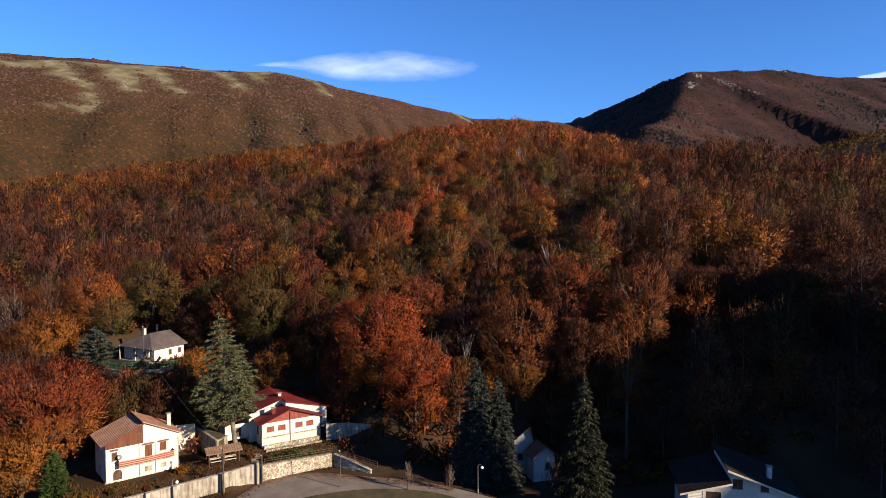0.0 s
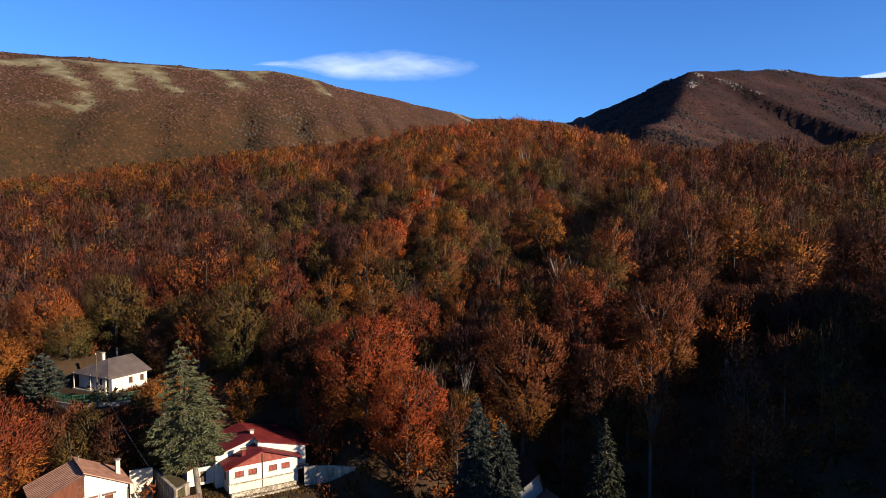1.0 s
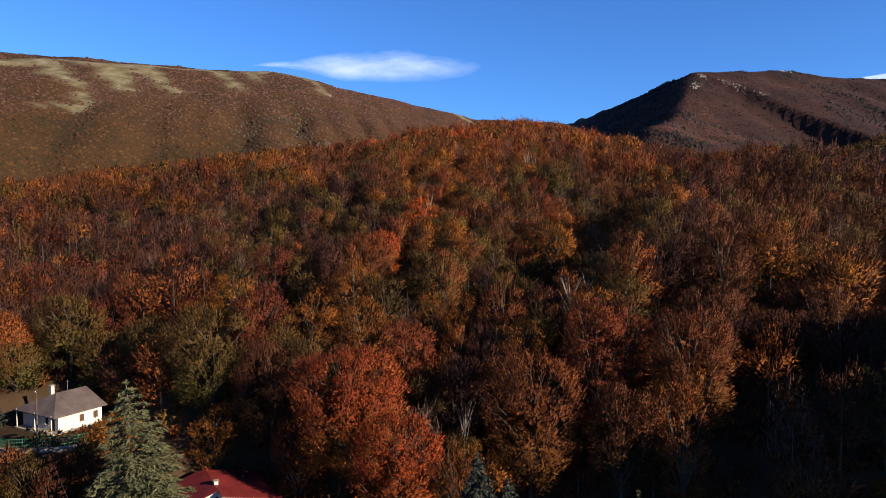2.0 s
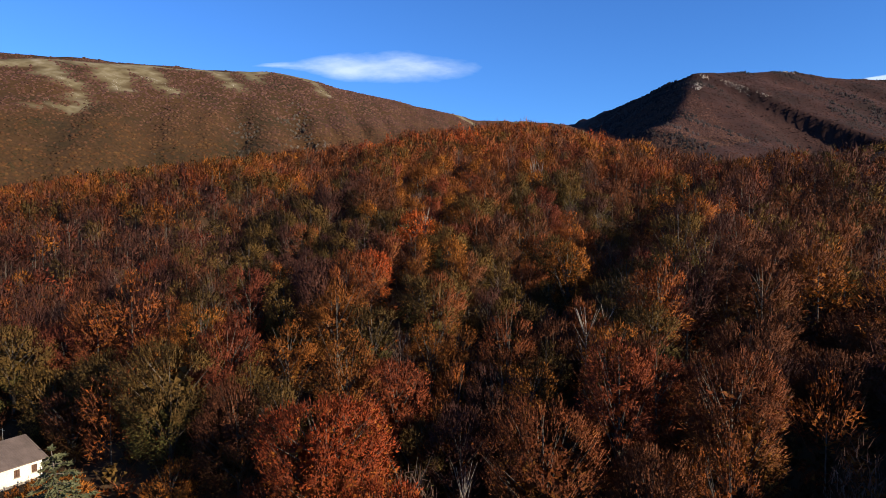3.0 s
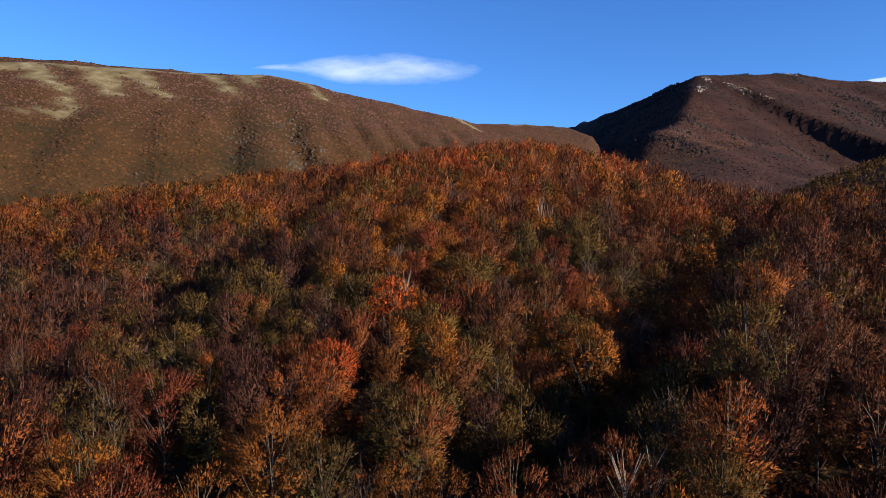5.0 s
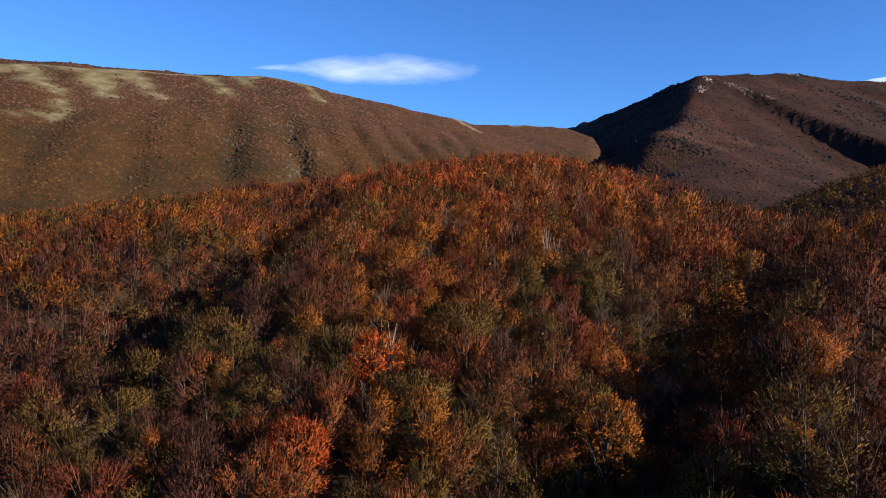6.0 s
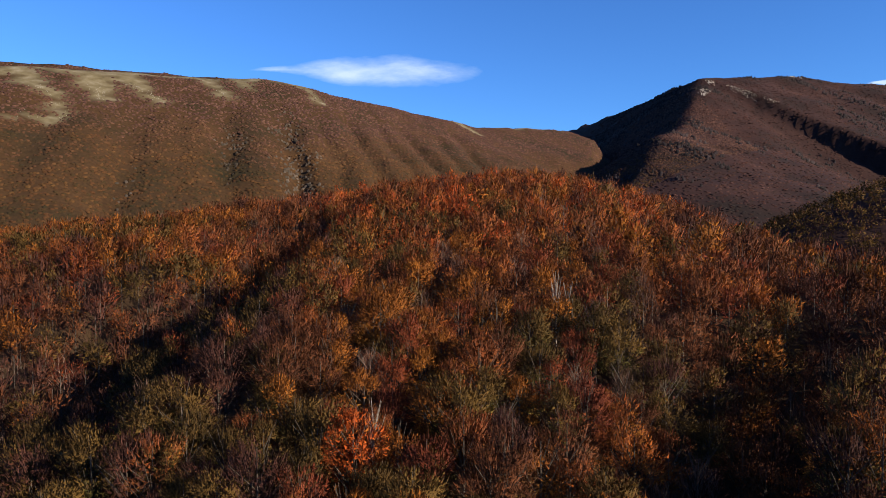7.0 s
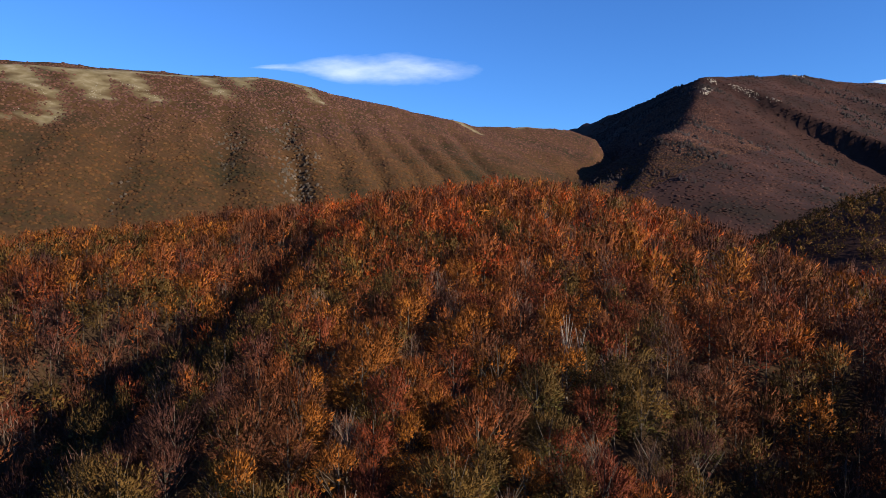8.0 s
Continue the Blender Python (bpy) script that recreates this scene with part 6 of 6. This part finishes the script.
# ---- single conifers, shrubs and saplings ----
def single(name, made, bark_m, leaf_m, x, y, label, category="tree", turn=0, z=None, lean=0):
    t = tree_thing(name, made, bark_m, leaf_m, label, category)
    t.matrix_basis = at(x, y, turn, 0.1, z) @ pose(0, 0, 0, 0, lean, 0)
    return t


single("cedar_tree", conifer(rng, 25.6, 7.2, 20, 0.85, 0.22, 0.16, 125, True, 0.27), bark, needle_blue, -37.5, 117.0, "tall grey-green cedar with a bare pale trunk, leaning", lean=-6.5)
single("spruce_tree", conifer(rng, 22.0, 4.9, 32, 0.75, 0.27, 0.28, 170, False, 0.03, 0.62), bark, needle, 5.6, 107.6, "tall dark blue-green spruce beside the road")
single("spruce_tree", conifer(rng, 18.8, 4.3, 28, 0.75, 0.27, 0.28, 150, False, 0.03, 0.62), bark, needle, 9.1, 107.9, "slimmer dark blue-green spruce beside its neighbour")
single("spruce_tree", conifer(rng, 22.6, 5.2, 30, 0.75, 0.22, 0.32, 100), bark, needle_mid, 20.9, 95.8, "tall olive-green spruce with a straight stem")
single("cypress_tree", conifer(rng, 8.4, 2.1, 22, 0.5, 0.2, -0.5, 60, False, 0.04, 0.5), bark, shrub_leaf, -58.0, 96.2, "small bright green cypress beside the house")
single("bare_tree", bare_tree(rng, 8.0, 2.0, 260), grey_bark, leaf_near["bare"], 17.2, 101.0, "small leafless tree beside the narrow house")
single("bare_tree", bare_tree(rng, 4.6, 0.8, 80), grey_bark, leaf_near["bare"], -5.6, 101.6, "young leafless tree on the lawn edge")
single("bare_tree", bare_tree(rng, 4.2, 0.75, 70), grey_bark, leaf_near["bare"], 1.0, 101.2, "young leafless tree beside the road")
for bx, by, high, wide in ((23.4, 145.3, 12.5, 2.6), (26.6, 147.0, 11.0, 2.2), (24.6, 214.8, 12.5, 1.5), (26.2, 213.2, 11.5, 1.3), (4.6, 128.0, 13.0, 2.6), (-2.0, 186.0, 11.5, 1.8)):
    single("bare_tree", bare_tree(rng, high, wide, 130), pale_bark, leaf_near["bare"], bx, by, "pale leafless tree with bare upright limbs on the slope")
single("young_conifer", conifer(rng, 6.8, 2.0, 15, 0.5, 0.2, 0.1, 34), bark, needle_blue, -29.4, 130.6, "small olive-green conifer at the wood's edge")
single("pine_tree", conifer(rng, 8.5, 4.2, 11, 0.8, 0.3, -0.25, 60, True), bark, needle, -69.5, 130.0, "round dark green pine near the upper house")
single("pine_tree", conifer(rng, 8.0, 3.8, 11, 0.8, 0.3, -0.25, 60, True), bark, needle, -80.0, 133.0, "round dark green pine below the wood")


def shrub(r, radius, high, count):
    w = r.normal(0, 1, (count, 3))
    w[:, 2] = np.abs(w[:, 2])
    w /= np.linalg.norm(w, axis=1)[:, None]
    p = w * (radius, radius, high) * r.uniform(0.55, 1.0, (count, 1)) * (1 + 0.25 * np.sin(5 * w[:, :1] + 7 * w[:, 1:2]))
    twigs = [stick((0, 0, -0.2), (radius * 0.5 * math.cos(k), radius * 0.5 * math.sin(k), high * 0.7), 0.04, 0.01, 4) for k in range(0, 6)]
    return merged(twigs), sprays(p, w + (0, 0, 0.5), 0.40, 0.24, r)


SHRUBS = [(-54.6, 95.4, 2.2, 2.6, "olive"), (-52.3, 95.6, 1.2, 1.2, "gold"), (-50.5, 97.6, 0.8, 0.7, "olive"), (-42.8, 104.9, 0.9, 1.3, "gold"), (-39.0, 100.2, 0.8, 0.9, "gold"),
          (-45.5, 99.0, 0.7, 0.7, "brown"), (-41.5, 102.3, 0.6, 0.6, "olive"), (-29.6, 108.6, 1.3, 1.2, "green"), (-27.2, 110.8, 1.9, 1.6, "green"), (-24.8, 112.3, 1.9, 1.5, "green"), (-22.3, 113.8, 1.8, 1.4, "green"),
          (-29.2, 112.0, 1.5, 1.4, "green"), (-20.4, 114.6, 1.2, 1.4, "olive"), (-18.0, 113.4, 0.9, 1.2, "olive"), (-15.6, 111.6, 0.9, 1.9, "red"), (-34.0, 113.5, 1.0, 1.2, "brown"), (-36.6, 109.9, 0.9, 0.9, "brown"),
          (-47.5, 97.2, 0.6, 0.6, "olive"), (-26.4, 113.6, 1.5, 1.2, "green"), (-60.5, 130.6, 1.0, 1.6, "green"), (-54.0, 131.0, 1.2, 2.2, "gold"), (-50.0, 133.0, 1.4, 2.6, "gold")]
for x, y, r, hgt, kind in SHRUBS:
    words = {"green": "dense dark green garden shrub", "olive": "olive-green garden shrub turning brown", "gold": "yellow autumn garden shrub", "brown": "brown half-bare garden shrub", "red": "orange-red autumn shrub by the wall"}[kind]
    single("shrub", shrub(rng, r, hgt, int(420 * r)), bark, shrub_leaf if kind == "green" else leaf_near[kind], x, y, words, "shrub")


# ---- dry grass ----
gx, gy = rng.uniform(-60, -14, 20000), rng.uniform(94, 133, 20000)
free = (np.hypot(gx - TURN_X, gy - TURN_Y) > verge(gx, gy) + 1.2) & (fbm(gx / 4, gy / 4, 2) > -0.05)
gx, gy = gx[free], gy[free]
co, f = sprays(np.stack([gx, gy, land(gx, gy) + 0.12], -1), rng.normal(0, 0.5, (len(gx), 3)) + (0, 0, 1.4), 0.42, 0.16, rng)
me = solid(co, f)
me.materials.append(leaf_wood["olive"])
tagged(new("dry_grass", me), "tufts of dry olive grass in the yards", "grass", kind="stuff")

# ---- fallen leaves ----
w = rng.uniform(-1.3, 0.5, 2600)
r = np.array([outer(v) for v in w]) - np.abs(rng.normal(0, 1.1, 2600)) - 0.1
lx, ly = TURN_X + r * np.sin(w), TURN_Y + r * np.cos(w)
gx, gy = rng.uniform(-56, -20, 8000), rng.uniform(96, 117, 8000)
yard = np.hypot(gx - TURN_X, gy - TURN_Y) > verge(gx, gy) + 1.0
lx, ly = np.concatenate([lx, gx[yard]]), np.concatenate([ly, gy[yard]])
lz = land(lx, ly) + 0.09
flat = np.stack([lx, ly, lz], -1)
co, f = sprays(flat, rng.normal(0, 1, (len(lx), 3)) * (1, 1, 0.05), 0.22, 0.18, rng)
co[:, 2] = np.repeat(lz, 3) + rng.uniform(0, 0.05, len(co))
me = solid(co, f)
me.materials.append(leaf_wood["rust"])
tagged(new("fallen_leaves", me), "rust-brown fallen leaves along the road and in the yards", "leaves", kind="stuff")


# ---- thin cloud ----
def cloud(x, y, z, w, h, seed, label, thick=0.42):
    m = bpy.data.materials.new("cloud_wisp")
    m.use_nodes = True
    t = m.node_tree
    t.nodes.remove(t.nodes["Principled BSDF"])
    tc = t.nodes.new("ShaderNodeTexCoord")
    mp = t.nodes.new("ShaderNodeMapping")
    mp.inputs["Scale"].default_value = (4.0, 1.0, 3.0)
    mp.inputs["Location"].default_value = (seed, 0, 0)
    mp.inputs["Rotation"].default_value = (0, 0, 0.12)
    t.links.new(tc.outputs["Generated"], mp.inputs[0])
    n = node(t, "ShaderNodeTexNoise", Scale=1.0, Detail=7.0, Roughness=0.55)
    t.links.new(mp.outputs[0], n.inputs["Vector"])
    at2 = t.nodes.new("ShaderNodeAttribute")
    at2.attribute_name = "thickness"
    mul = t.nodes.new("ShaderNodeMath")
    mul.operation = "MULTIPLY_ADD"
    t.links.new(n.outputs[0], mul.inputs[0])
    mul.inputs[1].default_value = 0.9
    t.links.new(at2.outputs["Fac"], mul.inputs[2])
    dense = ramp(t, mul.outputs[0], [(0.54, (0, 0, 0)), (0.72, (0.10, 0.10, 0.10)), (0.98, (0.36, 0.36, 0.36))])
    tr, em = t.nodes.new("ShaderNodeBsdfTransparent"), t.nodes.new("ShaderNodeEmission")
    em.inputs[0].default_value, em.inputs[1].default_value = (0.74, 0.86, 1.0, 1), 0.46
    mix = t.nodes.new("ShaderNodeMixShader")
    two = t.nodes.new("ShaderNodeMath")
    two.operation = "MULTIPLY"
    t.links.new(dense, two.inputs[0])
    two.inputs[1].default_value = 2.0
    t.links.new(two.outputs[0], mix.inputs[0])
    t.links.new(tr.outputs[0], mix.inputs[1])
    t.links.new(em.outputs[0], mix.inputs[2])
    t.links.new(mix.outputs[0], t.nodes["Material Output"].inputs[0])
    a, b = np.meshgrid(np.linspace(-1, 1, 49), np.linspace(-1, 1, 25))
    upper, lower = 0.12 + 0.40 * step(-1, -0.1, a) * step(1.2, 0.2, a), 0.08 - 0.72 * step(-0.95, 0.30, a) * step(1.1, 0.40, a)
    mid, half = (upper + lower) / 2, (upper - lower) / 2 + 0.03
    body = (1 - ((b - mid) / half) ** 2).clip(-1, 1) * step(-1, -0.75, a) * step(1, 0.0, a)
    co = np.stack([x + a * w / 2, y + 0 * a, z + b * h / 2], -1).reshape(-1, 3)
    i = (np.arange(24)[:, None] * 49 + np.arange(48)).ravel()
    me = solid(co, np.stack([i, i + 1, i + 50, i + 49], -1))
    me.attributes.new("thickness", "FLOAT", "POINT").data.foreach_set("value", (body * thick).clip(-0.5, 1).ravel().astype(np.float32))
    me.materials.append(m)
    ob = tagged(new("cloud_backdrop", me), label, "cloud", kind="structure")
    ob.visible_shadow = False
    return ob


cloud(-490, 4650, 1112, 1900, 430, 2.0, "thin white wisp of cloud in the blue sky")
cloud(3290, 4650, 1015, 900, 300, 9.0, "low white cloud above the high mountain", 0.95)
